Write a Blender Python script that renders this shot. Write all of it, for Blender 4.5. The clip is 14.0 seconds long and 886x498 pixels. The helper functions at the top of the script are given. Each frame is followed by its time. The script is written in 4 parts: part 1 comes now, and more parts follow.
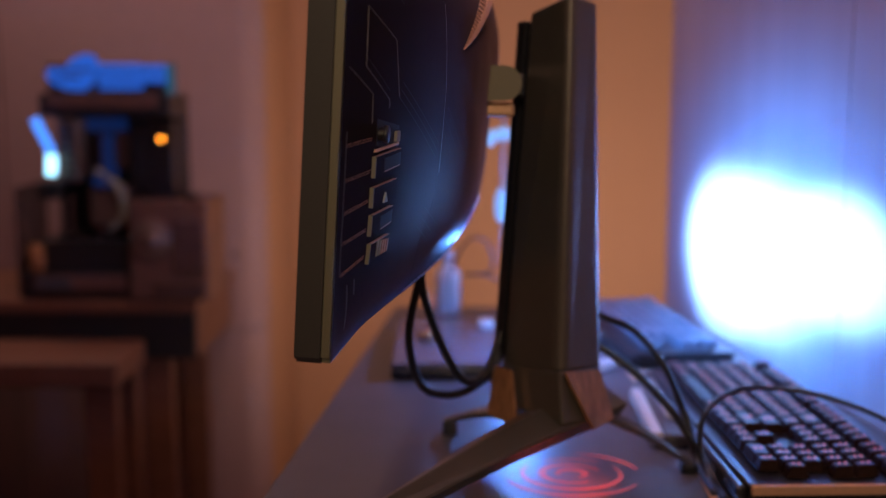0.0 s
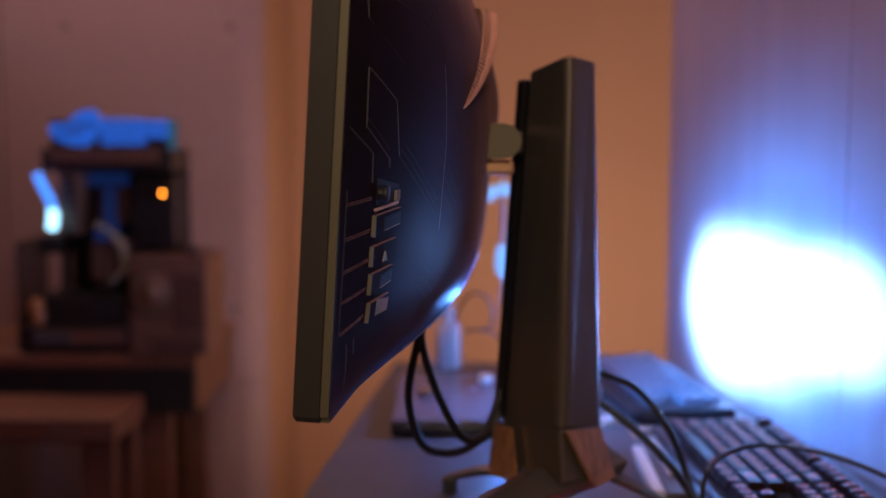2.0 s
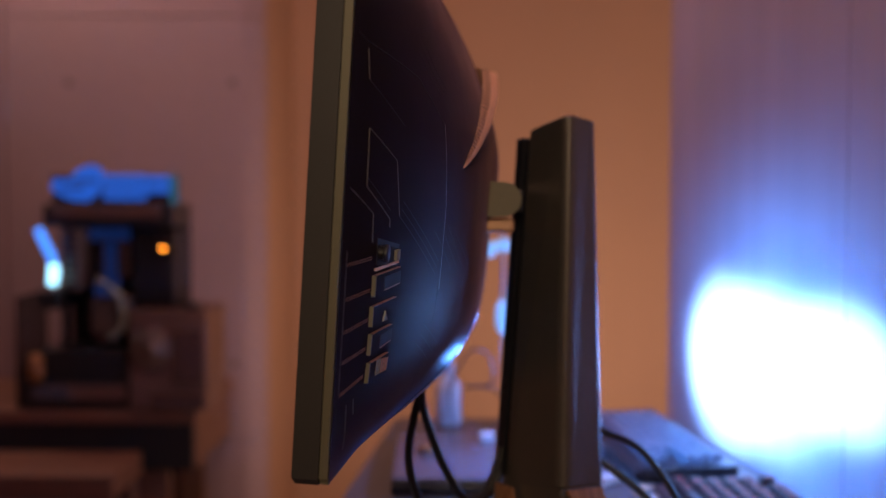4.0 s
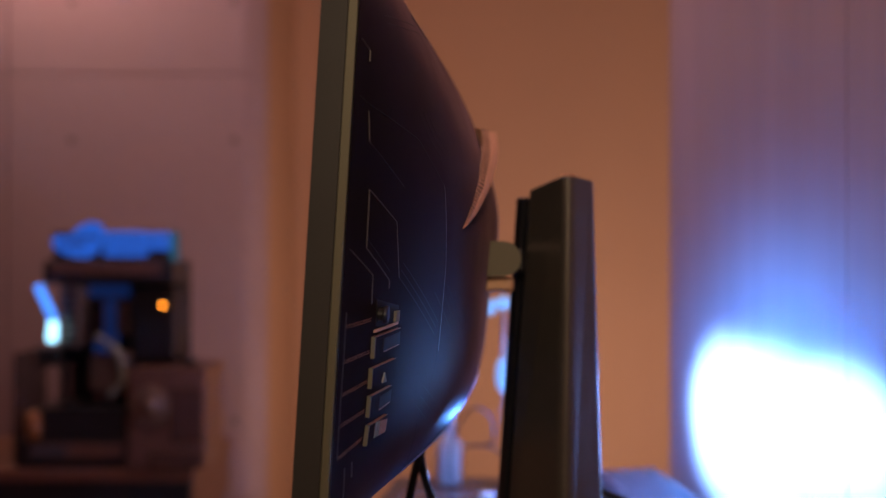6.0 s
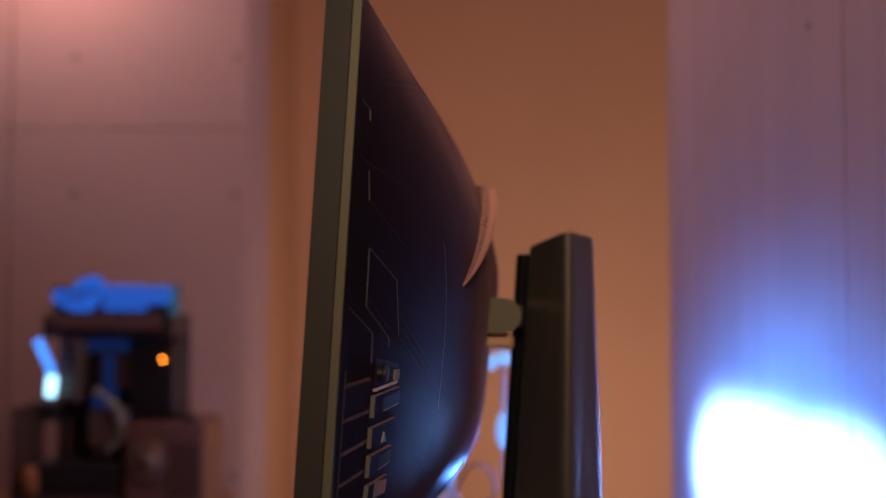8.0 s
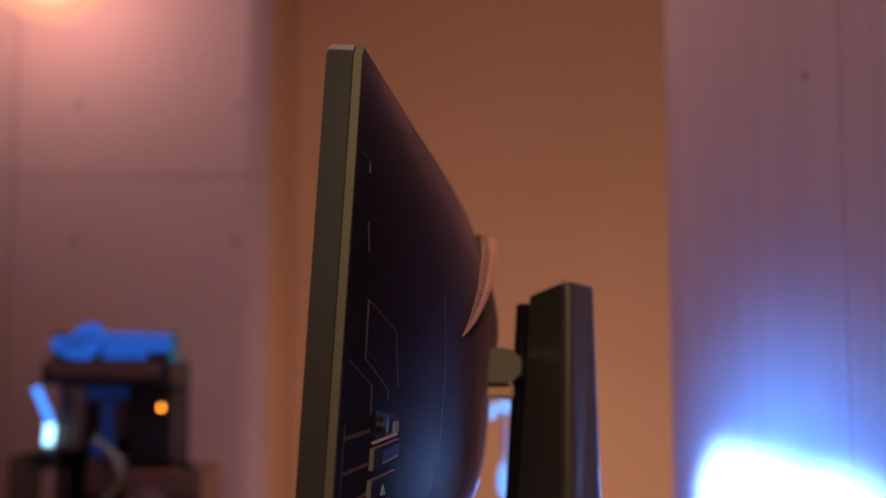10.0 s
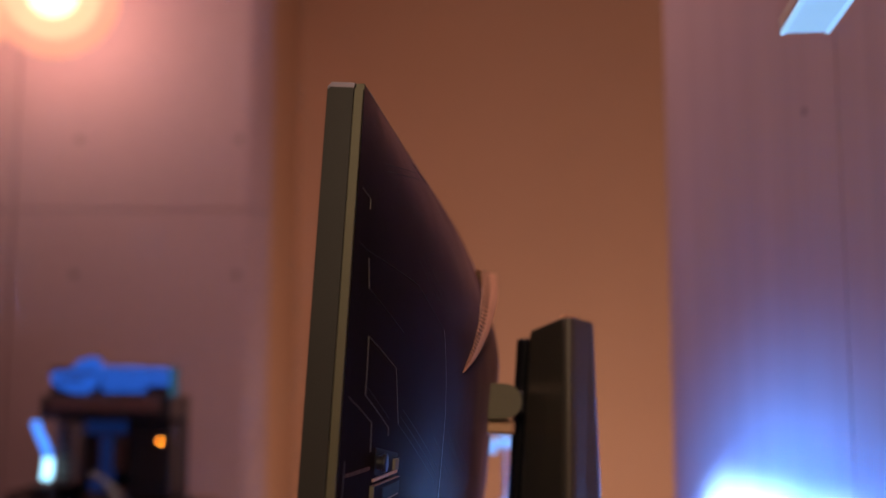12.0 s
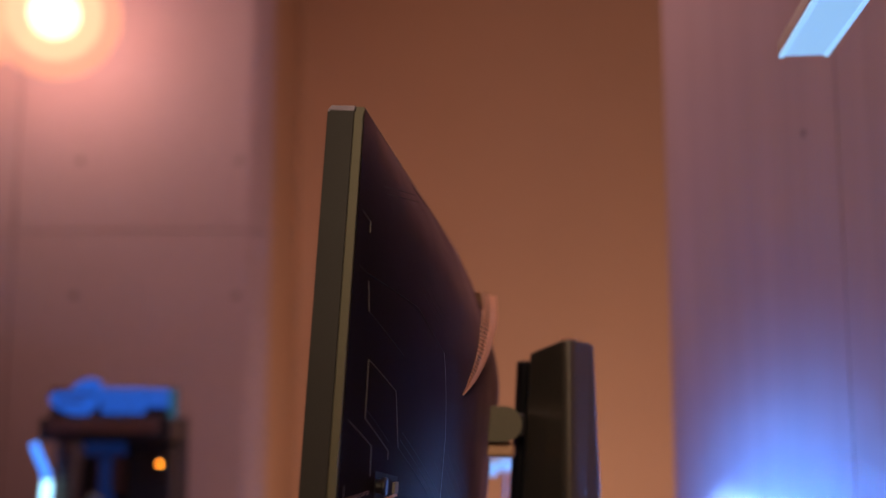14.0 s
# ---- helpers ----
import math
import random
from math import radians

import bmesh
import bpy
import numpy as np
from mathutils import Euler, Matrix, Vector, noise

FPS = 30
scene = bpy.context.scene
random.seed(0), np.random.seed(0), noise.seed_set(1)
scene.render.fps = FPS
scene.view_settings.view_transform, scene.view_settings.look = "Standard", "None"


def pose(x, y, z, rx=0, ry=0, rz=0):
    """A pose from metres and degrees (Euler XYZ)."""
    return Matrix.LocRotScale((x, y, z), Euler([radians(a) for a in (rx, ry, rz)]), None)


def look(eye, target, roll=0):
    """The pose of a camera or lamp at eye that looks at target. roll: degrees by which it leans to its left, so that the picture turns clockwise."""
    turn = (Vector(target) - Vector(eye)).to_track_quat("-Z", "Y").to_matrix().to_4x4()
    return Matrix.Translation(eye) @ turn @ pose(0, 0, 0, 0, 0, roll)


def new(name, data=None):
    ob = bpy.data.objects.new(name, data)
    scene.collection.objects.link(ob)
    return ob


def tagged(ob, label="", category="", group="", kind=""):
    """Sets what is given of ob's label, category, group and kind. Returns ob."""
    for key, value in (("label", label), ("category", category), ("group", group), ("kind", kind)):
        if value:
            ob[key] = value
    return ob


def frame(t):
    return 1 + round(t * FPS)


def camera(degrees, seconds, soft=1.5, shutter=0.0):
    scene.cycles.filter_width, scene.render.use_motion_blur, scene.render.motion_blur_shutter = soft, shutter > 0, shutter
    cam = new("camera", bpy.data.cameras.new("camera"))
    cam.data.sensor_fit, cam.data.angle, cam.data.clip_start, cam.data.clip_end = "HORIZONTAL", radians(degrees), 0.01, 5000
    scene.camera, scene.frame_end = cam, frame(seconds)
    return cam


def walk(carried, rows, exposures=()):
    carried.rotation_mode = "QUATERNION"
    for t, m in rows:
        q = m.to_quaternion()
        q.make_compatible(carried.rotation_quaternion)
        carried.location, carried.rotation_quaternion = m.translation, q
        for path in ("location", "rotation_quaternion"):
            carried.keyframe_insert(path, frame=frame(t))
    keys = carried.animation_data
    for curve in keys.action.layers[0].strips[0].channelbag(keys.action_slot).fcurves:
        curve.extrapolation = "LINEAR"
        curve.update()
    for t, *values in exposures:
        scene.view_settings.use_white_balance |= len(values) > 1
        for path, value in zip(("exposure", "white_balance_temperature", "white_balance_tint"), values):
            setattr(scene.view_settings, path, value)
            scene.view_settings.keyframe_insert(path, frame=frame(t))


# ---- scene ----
# camera: tilts up on a tripod head beside the desk
cam = camera(43.8, 14.0, soft=0.8)
EYE = 1.08
ROWS = [
    (0.0, 0.0000, 0.0000, 0.0000, -8.00, 0.00, -0.06),
    (0.5, 0.0001, 0.0001, 0.0010, -7.30, 0.01, -0.06),
    (1.0, 0.0003, 0.0003, 0.0021, -6.53, 0.02, -0.06),
    (1.5, 0.0004, 0.0004, 0.0030, -5.89, 0.02, -0.06),
    (2.0, 0.0005, 0.0005, 0.0039, -5.28, 0.03, -0.06),
    (2.5, 0.0006, 0.0005, 0.0048, -4.62, 0.04, -0.06),
    (3.0, 0.0007, 0.0006, 0.0059, -3.91, 0.05, -0.05),
    (5.5, 0.0013, 0.0008, 0.0109, -0.43, 0.08, -0.05),
    (6.0, 0.0015, 0.0008, 0.0119, 0.32, 0.09, -0.05),
    (6.5, 0.0016, 0.0008, 0.0130, 1.04, 0.10, -0.04),
    (7.0, 0.0017, 0.0008, 0.0140, 1.73, 0.11, -0.04),
    (7.5, 0.0019, 0.0007, 0.0149, 2.41, 0.12, -0.04),
    (8.0, 0.0020, 0.0007, 0.0158, 3.02, 0.12, -0.04),
    (10.5, 0.0025, 0.0004, 0.0199, 5.88, 0.15, -0.03),
    (11.0, 0.0025, 0.0003, 0.0205, 6.32, 0.16, -0.03),
    (11.5, 0.0026, 0.0002, 0.0212, 6.75, 0.16, -0.03),
    (12.0, 0.0027, 0.0002, 0.0216, 7.07, 0.17, -0.03),
    (12.5, 0.0027, 0.0001, 0.0220, 7.34, 0.17, -0.03),
    (13.0, 0.0028, 0.0001, 0.0224, 7.62, 0.17, -0.03),
    (13.5, 0.0028, 0.0000, 0.0228, 7.90, 0.18, -0.03),
    (14.0, 0.0029, -0.0000, 0.0231, 8.13, 0.18, -0.03),
]
cam.data.dof.use_dof = True
cam.data.dof.focus_distance = 0.715
cam.data.dof.aperture_fstop = 3.5
walk(cam, [(t, pose(x, y, EYE + z, 90 + pitch, roll, yaw)) for t, x, y, z, pitch, yaw, roll in ROWS])

# ---- light ----
world = bpy.data.worlds.new("room_dusk")
scene.world = world
world.use_nodes = True
world.node_tree.nodes["Background"].inputs["Color"].default_value = (0.9, 0.7, 0.6, 1)
world.node_tree.nodes["Background"].inputs["Strength"].default_value = 0.02


def lamp(name, kind, m, watts, colour, **settings):
    data = bpy.data.lights.new(name, kind)
    data.energy, data.color = watts, colour
    for key, value in settings.items():
        if key == "size":
            data.size = value
        elif key == "size_y":
            data.shape, data.size_y = "RECTANGLE", value
        elif key == "radius":
            data.shadow_soft_size = value
        elif key == "cone":
            data.spot_size = radians(value)
        elif key == "blend":
            data.spot_blend = value
    ob = new(name, data)
    ob.matrix_world = m
    return ob


# unseen warm spot, added high in the aisle behind the camera, aimed at desk
lamp("unseen_aisle_spot_light", "SPOT", look((0.0, -1.2, 1.75), (0.22, 1.0, 1.0)), 38, (1.0, 0.74, 0.48), radius=0.15, cone=34, blend=0.95)
# warm globe lamps on the concrete wall
lamp("globe_lamp_light", "POINT", pose(-0.897, 2.36, 1.99), 5.3, (1.0, 0.54, 0.46), radius=0.06)
# warm lamp in the recess, standing low behind the desk
lamp("recess_lamp_light", "AREA", look((0.55, 2.05, 0.42), (0.50, 3.14, 1.95)), 11.2, (1.0, 0.69, 0.51), size=0.6)
# warm ceiling lamp above the desk
lamp("ceiling_lamp_light", "AREA", look((-0.1, 1.5, 2.75), (0.40, 1.45, 1.9)), 13.5, (1.0, 0.60, 0.52), size=0.3)
# dim warm lamp on the ceiling of the aisle
lamp("aisle_lamp_light", "AREA", look((0.45, -0.35, 2.72), (-0.6, 2.2, 0.6)), 4.2, (1.0, 0.50, 0.42), size=0.3)
# unseen blue source, added behind the stand: side-by-side hot wall beams and their spill
for y, z, watts, cone, wide in ((1.475, 0.874, 55, 64, 1.2), (1.35, 0.886, 48, 54, 1.5), (1.19, 0.908, 54, 37, 2.0)):
    beam = lamp("blue_beam_light", "SPOT", look((0.16, y, z), (0.40, y + 0.01, z - 0.005)), watts, (0.16, 0.45, 1.0), radius=0.02, cone=cone, blend=0.7)
    beam.scale = (wide, 1, 1)
lamp("blue_spill_light", "AREA", look((0.165, 1.36, 0.90), (0.40, 1.40, 0.90)), 1.1, (0.04, 0.27, 1.0), size=0.36, size_y=0.05)
# two more hidden blue lamps, added for the halo and the rim glow
halo = lamp("blue_halo_light", "SPOT", look((0.16, 1.28, 0.89), (0.40, 1.30, 0.89)), 14, (0.05, 0.30, 1.0), radius=0.03, cone=115, blend=1.0)
halo.scale = (1.6, 1, 1)
lamp("blue_glow_light", "POINT", pose(0.094, 1.30, 0.865), 2.1, (0.10, 0.30, 1.0), radius=0.012)
# red projector under the stand's hub
lamp("red_projector_light", "SPOT", look((0.130, 0.893, 0.792), (0.112, 0.905, 0.75)), 0.22, (1.0, 0.10, 0.04), radius=0.004, cone=110, blend=0.8)

# ---- materials ----


def material(name, base, rough=0.5, metal=0.0, grain=0.0, scale=40.0, stain=0.0, stain_scale=4.0, bump=0.0, coat=0.0,
             emit=None, power=0.0, tint=None, stretch=(1, 1, 1), per_object=0.0, specular=None):
    """Principled surface with fine grain and large stains in colour and roughness, and a fine bump."""
    mat = bpy.data.materials.new(name)
    mat.use_nodes = True
    nt = mat.node_tree
    sh = nt.nodes["Principled BSDF"]
    sh.inputs["Roughness"].default_value = rough
    sh.inputs["Metallic"].default_value = metal
    sh.inputs["Coat Weight"].default_value = coat
    if specular is not None:
        sh.inputs["Specular IOR Level"].default_value = specular
    if emit:
        sh.inputs["Emission Color"].default_value = (*emit, 1)
        sh.inputs["Emission Strength"].default_value = power
    sh.inputs["Base Color"].default_value = (*base, 1)
    if not (grain or stain or bump or per_object):
        return mat
    at = nt.nodes.new("ShaderNodeTexCoord")
    mp = nt.nodes.new("ShaderNodeMapping")
    mp.inputs["Scale"].default_value = stretch
    nt.links.new(at.outputs["Object"], mp.inputs["Vector"])
    fine = nt.nodes.new("ShaderNodeTexNoise")
    fine.inputs["Scale"].default_value, fine.inputs["Detail"].default_value = scale, 6
    wide = nt.nodes.new("ShaderNodeTexNoise")
    wide.inputs["Scale"].default_value, wide.inputs["Detail"].default_value = stain_scale, 4
    for tex in (fine, wide):
        nt.links.new(mp.outputs["Vector"], tex.inputs["Vector"])
    other = tint or tuple(c * 0.4 for c in base)

    def mixed(source, fac, amount, b):
        rng = nt.nodes.new("ShaderNodeMapRange")
        rng.inputs["From Min"].default_value, rng.inputs["From Max"].default_value = 0.35, 0.75
        rng.inputs["To Max"].default_value = amount
        nt.links.new(fac, rng.inputs["Value"])
        mx = nt.nodes.new("ShaderNodeMix")
        mx.data_type = "RGBA"
        nt.links.new(rng.outputs["Result"], mx.inputs[0])
        if source is None:
            mx.inputs[6].default_value = (*base, 1)
        else:
            nt.links.new(source, mx.inputs[6])
        mx.inputs[7].default_value = (*b, 1)
        return mx.outputs[2]

    col = mixed(None, fine.outputs["Fac"], grain, tuple(c * 0.5 for c in base))
    col = mixed(col, wide.outputs["Fac"], stain, other)
    if per_object:
        info = nt.nodes.new("ShaderNodeObjectInfo")
        col = mixed(col, info.outputs["Random"], per_object, other)
    nt.links.new(col, sh.inputs["Base Color"])
    rr = nt.nodes.new("ShaderNodeMapRange")
    rr.inputs["To Min"].default_value, rr.inputs["To Max"].default_value = max(rough - 0.12, 0.02), min(rough + 0.12, 1)
    nt.links.new(wide.outputs["Fac"], rr.inputs["Value"])
    nt.links.new(rr.outputs["Result"], sh.inputs["Roughness"])
    if bump:
        bp = nt.nodes.new("ShaderNodeBump")
        bp.inputs["Strength"].default_value, bp.inputs["Distance"].default_value = bump, 0.002
        nt.links.new(fine.outputs["Fac"], bp.inputs["Height"])
        nt.links.new(bp.outputs["Normal"], sh.inputs["Normal"])
    return mat


CONCRETE = material("fair_faced_concrete", (0.37, 0.245, 0.275), 0.75, grain=0.25, scale=60, stain=0.35, stain_scale=2.2, bump=0.3, tint=(0.26, 0.165, 0.19))
BOARDED = material("board_marked_concrete", (0.43, 0.295, 0.325), 0.72, grain=0.22, scale=9, stain=0.28, stain_scale=2.5, bump=0.25, tint=(0.29, 0.195, 0.215), stretch=(3, 3, 0.12))
HOLE = material("tie_hole", (0.19, 0.14, 0.155), 0.9)
PAINT = material("ochre_wall_paint", (0.48, 0.27, 0.17), 0.8, grain=0.1, scale=120, stain=0.15, stain_scale=1.2, bump=0.1)
CEILING = material("ceiling_paint", (0.5, 0.42, 0.38), 0.9, grain=0.1, stain=0.1)
FLOOR = material("red_brown_floor", (0.20, 0.10, 0.08), 0.6, grain=0.3, scale=30, stain=0.3, stain_scale=3, bump=0.2)
DESK = material("dark_desk_laminate", (0.085, 0.078, 0.090), 0.40, grain=0.2, scale=150, stain=0.2, stain_scale=6, bump=0.05)
PLASTIC = material("black_textured_plastic", (0.0135, 0.0105, 0.0125), 0.36, grain=0.3, scale=900, stain=0.2, stain_scale=20, bump=0.04, specular=0.025)
# pink tint puts the warm light on the upper dome into the sheen
_pink_sheen = PLASTIC.node_tree.nodes["Principled BSDF"].inputs
_pink_sheen["Sheen Weight"].default_value, _pink_sheen["Sheen Roughness"].default_value = 0.11, 0.36
_pink_sheen["Sheen Tint"].default_value = (1.0, 0.52, 0.64, 1)
BEZEL = material("dark_bezel_plastic", (0.055, 0.050, 0.047), 0.5, grain=0.2, scale=700, stain=0.15, stain_scale=15, bump=0.03)
TRIM = material("champagne_trim", (0.21, 0.195, 0.13), 0.45, metal=0.2, grain=0.1, scale=300, stain=0.1)
# paler than the plastic: light caught by groove edges is put into the colour
GROOVE_GLINT = material("engraved_line", (0.11, 0.095, 0.09), 0.4, metal=0.3)
COPPER = material("copper_accent", (0.82, 0.47, 0.29), 0.42, metal=0.35, grain=0.2, scale=200, stain=0.2, stain_scale=30)
COLUMN = material("gunmetal_column_paint", (0.21, 0.185, 0.160), 0.34, metal=0.60, grain=0.25, scale=500, stain=0.2, stain_scale=12, bump=0.08)
KNUCKLE = material("khaki_plastic", (0.22, 0.20, 0.13), 0.6, grain=0.1, scale=300)
PINSTRIPE = material("dim_copper_line", (0.36, 0.18, 0.12), 0.45, metal=0.4)
RUBBER = material("black_cable_rubber", (0.015, 0.015, 0.017), 0.35)
SCREEN = material("dark_screen_glass", (0.01, 0.01, 0.012), 0.15)
WOOD = material("brown_table_wood", (0.20, 0.085, 0.055), 0.5, grain=0.5, scale=25, stain=0.4, stain_scale=4, bump=0.1, stretch=(1, 12, 12))
KEYCAP = material("black_keycap", (0.030, 0.015, 0.013), 0.45, grain=0.2, scale=600, stain=0.3, stain_scale=60, bump=0.05, specular=0.08)
# bluish pale keys: the bright wall's reflection is put into the colour
KEYCAP_LIT = material("lit_keycap", (0.12, 0.13, 0.17), 0.30, grain=0.2, scale=600, stain=0.2)
PLATE = material("black_aluminium_plate", (0.05, 0.05, 0.06), 0.35, metal=0.6, grain=0.2, scale=300)
CASE = material("black_case_steel", (0.02, 0.02, 0.024), 0.4, grain=0.2, scale=100)

FIN = material("brushed_copper_fin", (0.66, 0.33, 0.17), 0.4, metal=0.4, grain=0.9, scale=18, stain=0.5, stain_scale=8, tint=(0.10, 0.045, 0.03), stretch=(14, 14, 0.6))
WHITE = material("white_plastic", (0.75, 0.73, 0.74), 0.35, grain=0.1, scale=80, stain=0.1)
ALUMINIUM = material("satin_aluminium", (0.62, 0.60, 0.62), 0.35, metal=0.8, grain=0.2, scale=300)
GREY = material("grey_laptop_lid", (0.13, 0.135, 0.175), 0.26, metal=0.3, grain=0.2, scale=200, stain=0.2)
SMOKE = material("smoked_brown_acrylic", (0.10, 0.055, 0.05), 0.2, grain=0.2, scale=30, stain=0.3, stain_scale=8)
BOARD = material("circuit_board", (0.06, 0.07, 0.06), 0.5, grain=0.5, scale=60, stain=0.4, stain_scale=25)
HEATSINK = material("bronze_heatsink", (0.26, 0.18, 0.15), 0.4, metal=0.6, grain=0.3, scale=60, stain=0.3)
BRONZE = material("bronze_box", (0.22, 0.12, 0.10), 0.45, metal=0.4, grain=0.2, scale=60, stain=0.3, stain_scale=10)
AMBER = material("amber_plastic", (0.30, 0.12, 0.04), 0.4, grain=0.2, scale=60)
LED_PALE = material("pale_blue_led", (0.2, 0.3, 0.4), 0.3, emit=(0.22, 0.50, 1.0), power=0.8)
SIGN = material("glowing_sign", (0.02, 0.05, 0.1), 0.4, emit=(0.015, 0.10, 0.55), power=0.95)
LED_BLUE = material("blue_led_tube", (0.05, 0.1, 0.2), 0.3, emit=(0.05, 0.26, 1.0), power=1.7)
LED_HOT = material("bright_led_tube", (0.3, 0.4, 0.4), 0.3, emit=(0.35, 0.75, 1.0), power=3.0)
LED_ORANGE = material("orange_led", (0.4, 0.15, 0.02), 0.3, emit=(1.0, 0.28, 0.02), power=14.0)
BAR_LIGHT = material("pale_blue_light_panel", (0.2, 0.3, 0.4), 0.4, emit=(0.27, 0.53, 0.86), power=0.95)
BAR_EDGE = material("bright_blue_panel_edge", (0.2, 0.3, 0.4), 0.4, emit=(0.34, 0.66, 1.0), power=0.95)
BULB = material("hot_bulb", (1, 0.8, 0.6), 0.5, emit=(1.0, 0.86, 0.70), power=10.0)
RED_MARK_GLOW = material("red_glow_for_projection", (0.12, 0.03, 0.03), 0.5, emit=(0.9, 0.10, 0.05), power=0.42)
LEGEND = material("red_key_legend", (0.10, 0.02, 0.015), 0.5, emit=(1.0, 0.09, 0.03), power=0.55)
GLOBE = bpy.data.materials.new("amber_glass_globe")
GLOBE.use_nodes = True
_nt = GLOBE.node_tree
_nt.nodes.clear()
_out = _nt.nodes.new("ShaderNodeOutputMaterial")
_clear = _nt.nodes.new("ShaderNodeBsdfTransparent")
_clear.inputs["Color"].default_value = (1.0, 0.75, 0.62, 1)
_glow = _nt.nodes.new("ShaderNodeEmission")
_glow.inputs["Color"].default_value, _glow.inputs["Strength"].default_value = (1.0, 0.52, 0.36, 1), 1.35
_mix = _nt.nodes.new("ShaderNodeMixShader")
_mix.inputs["Fac"].default_value = 0.38
_nt.links.new(_clear.outputs[0], _mix.inputs[1])
_nt.links.new(_glow.outputs[0], _mix.inputs[2])
_nt.links.new(_mix.outputs[0], _out.inputs["Surface"])

# inner shell added only to grade the glow from bulb to globe
GLOBE_GLOW = GLOBE.copy()
GLOBE_GLOW.name = "inner_glow_shell"
GLOBE_GLOW.node_tree.nodes["Emission"].inputs["Color"].default_value = (1.0, 0.66, 0.44, 1)
GLOBE_GLOW.node_tree.nodes["Emission"].inputs["Strength"].default_value = 2.2
GLOBE_GLOW.node_tree.nodes["Mix Shader"].inputs["Fac"].default_value = 0.5

# ---- mesh helpers ----


def part(name, bm, mat, parent=None, label="", smooth=False):
    me = bpy.data.meshes.new(name)
    bmesh.ops.recalc_face_normals(bm, faces=bm.faces)
    bm.to_mesh(me)
    bm.free()
    me.materials.append(mat)
    if smooth:
        me.shade_smooth()
    ob = new(name, me)
    if parent:
        ob.parent = parent
    if label:
        ob["label"] = label
    return ob


def thing(name, m, label, category, group="", kind=""):
    ob = new(name)
    ob.matrix_world = m
    return tagged(ob, label, category, group, kind)


def box(x0, x1, y0, y1, z0, z1, bevel=0.0, bm=None, segments=2):
    made = bmesh.new()
    bmesh.ops.create_cube(made, size=1)
    for v in made.verts:
        v.co = Vector(((x0 + x1) / 2 + v.co.x * (x1 - x0), (y0 + y1) / 2 + v.co.y * (y1 - y0), (z0 + z1) / 2 + v.co.z * (z1 - z0)))
    if bevel:
        bmesh.ops.bevel(made, geom=made.edges[:], offset=bevel, segments=segments, affect="EDGES", profile=0.5)
    return joined(bm, made)


def joined(bm, made):
    if bm is None:
        return made
    me = bpy.data.meshes.new("tmp")
    made.to_mesh(me)
    made.free()
    bm.from_mesh(me)
    bpy.data.meshes.remove(me)
    return bm


def prism(points, z0, z1, bevel=0.0, top=None):
    """A prism over a polygon in x, y; top gives another polygon for its upper end."""
    bm = bmesh.new()
    low = [bm.verts.new((x, y, z0)) for x, y in points]
    high = [bm.verts.new((x, y, z1)) for x, y in (top or points)]
    bm.faces.new(low[::-1])
    bm.faces.new(high)
    n = len(points)
    for i in range(n):
        bm.faces.new((low[i], low[(i + 1) % n], high[(i + 1) % n], high[i]))
    if bevel:
        bmesh.ops.bevel(bm, geom=bm.edges[:], offset=bevel, segments=2, affect="EDGES", profile=0.5)
    return bm


def cylinder(r0, r1, z0, z1, n=24, bevel=0.0):
    bm = bmesh.new()
    bmesh.ops.create_cone(bm, cap_ends=True, segments=n, radius1=r0, radius2=r1, depth=z1 - z0, matrix=Matrix.Translation((0, 0, (z0 + z1) / 2)))
    if bevel:
        rims = [e for e in bm.edges if len(e.link_faces) == 2 and any(len(f.verts) > 4 for f in e.link_faces)]
        bmesh.ops.bevel(bm, geom=rims, offset=bevel, segments=2, affect="EDGES", profile=0.5)
    return bm


def tube(points, r, n=10, steps=10):
    """A round cable through the points (Catmull-Rom)."""
    P = [Vector(p) for p in points]
    P = [P[0] * 2 - P[1]] + P + [P[-1] * 2 - P[-2]]
    line = []
    for i in range(1, len(P) - 2):
        a, b, c, d = P[i - 1], P[i], P[i + 1], P[i + 2]
        for s in range(steps):
            t = s / steps
            line.append(0.5 * ((2 * b) + (c - a) * t + (2 * a - 5 * b + 4 * c - d) * t * t + (3 * b - a - 3 * c + d) * t ** 3))
    line.append(P[-2])
    bm = bmesh.new()
    rings = []
    up = Vector((0, 0, 1))
    for i, p in enumerate(line):
        way = (line[min(i + 1, len(line) - 1)] - line[max(i - 1, 0)]).normalized()
        side = way.cross(up)
        if side.length < 1e-3:
            side = way.cross(Vector((1, 0, 0)))
        side.normalize()
        other = side.cross(way)
        up = other
        rings.append([bm.verts.new(p + r * (math.cos(2 * math.pi * k / n) * side + math.sin(2 * math.pi * k / n) * other)) for k in range(n)])
    for a, b in zip(rings, rings[1:]):
        for k in range(n):
            bm.faces.new((a[k], a[(k + 1) % n], b[(k + 1) % n], b[k]))
    bm.faces.new(rings[0][::-1])
    bm.faces.new(rings[-1])
    return bm


# ---- the room ----
DESK_Z = 0.75
WALL_END = Vector((0.347, 1.70, 0))
WALL_WAY = Vector((0.053, -0.342, 0)).normalized()


def structure(name, bm, mat, label, category):
    return tagged(part(name, bm, mat), label, category, kind="structure")


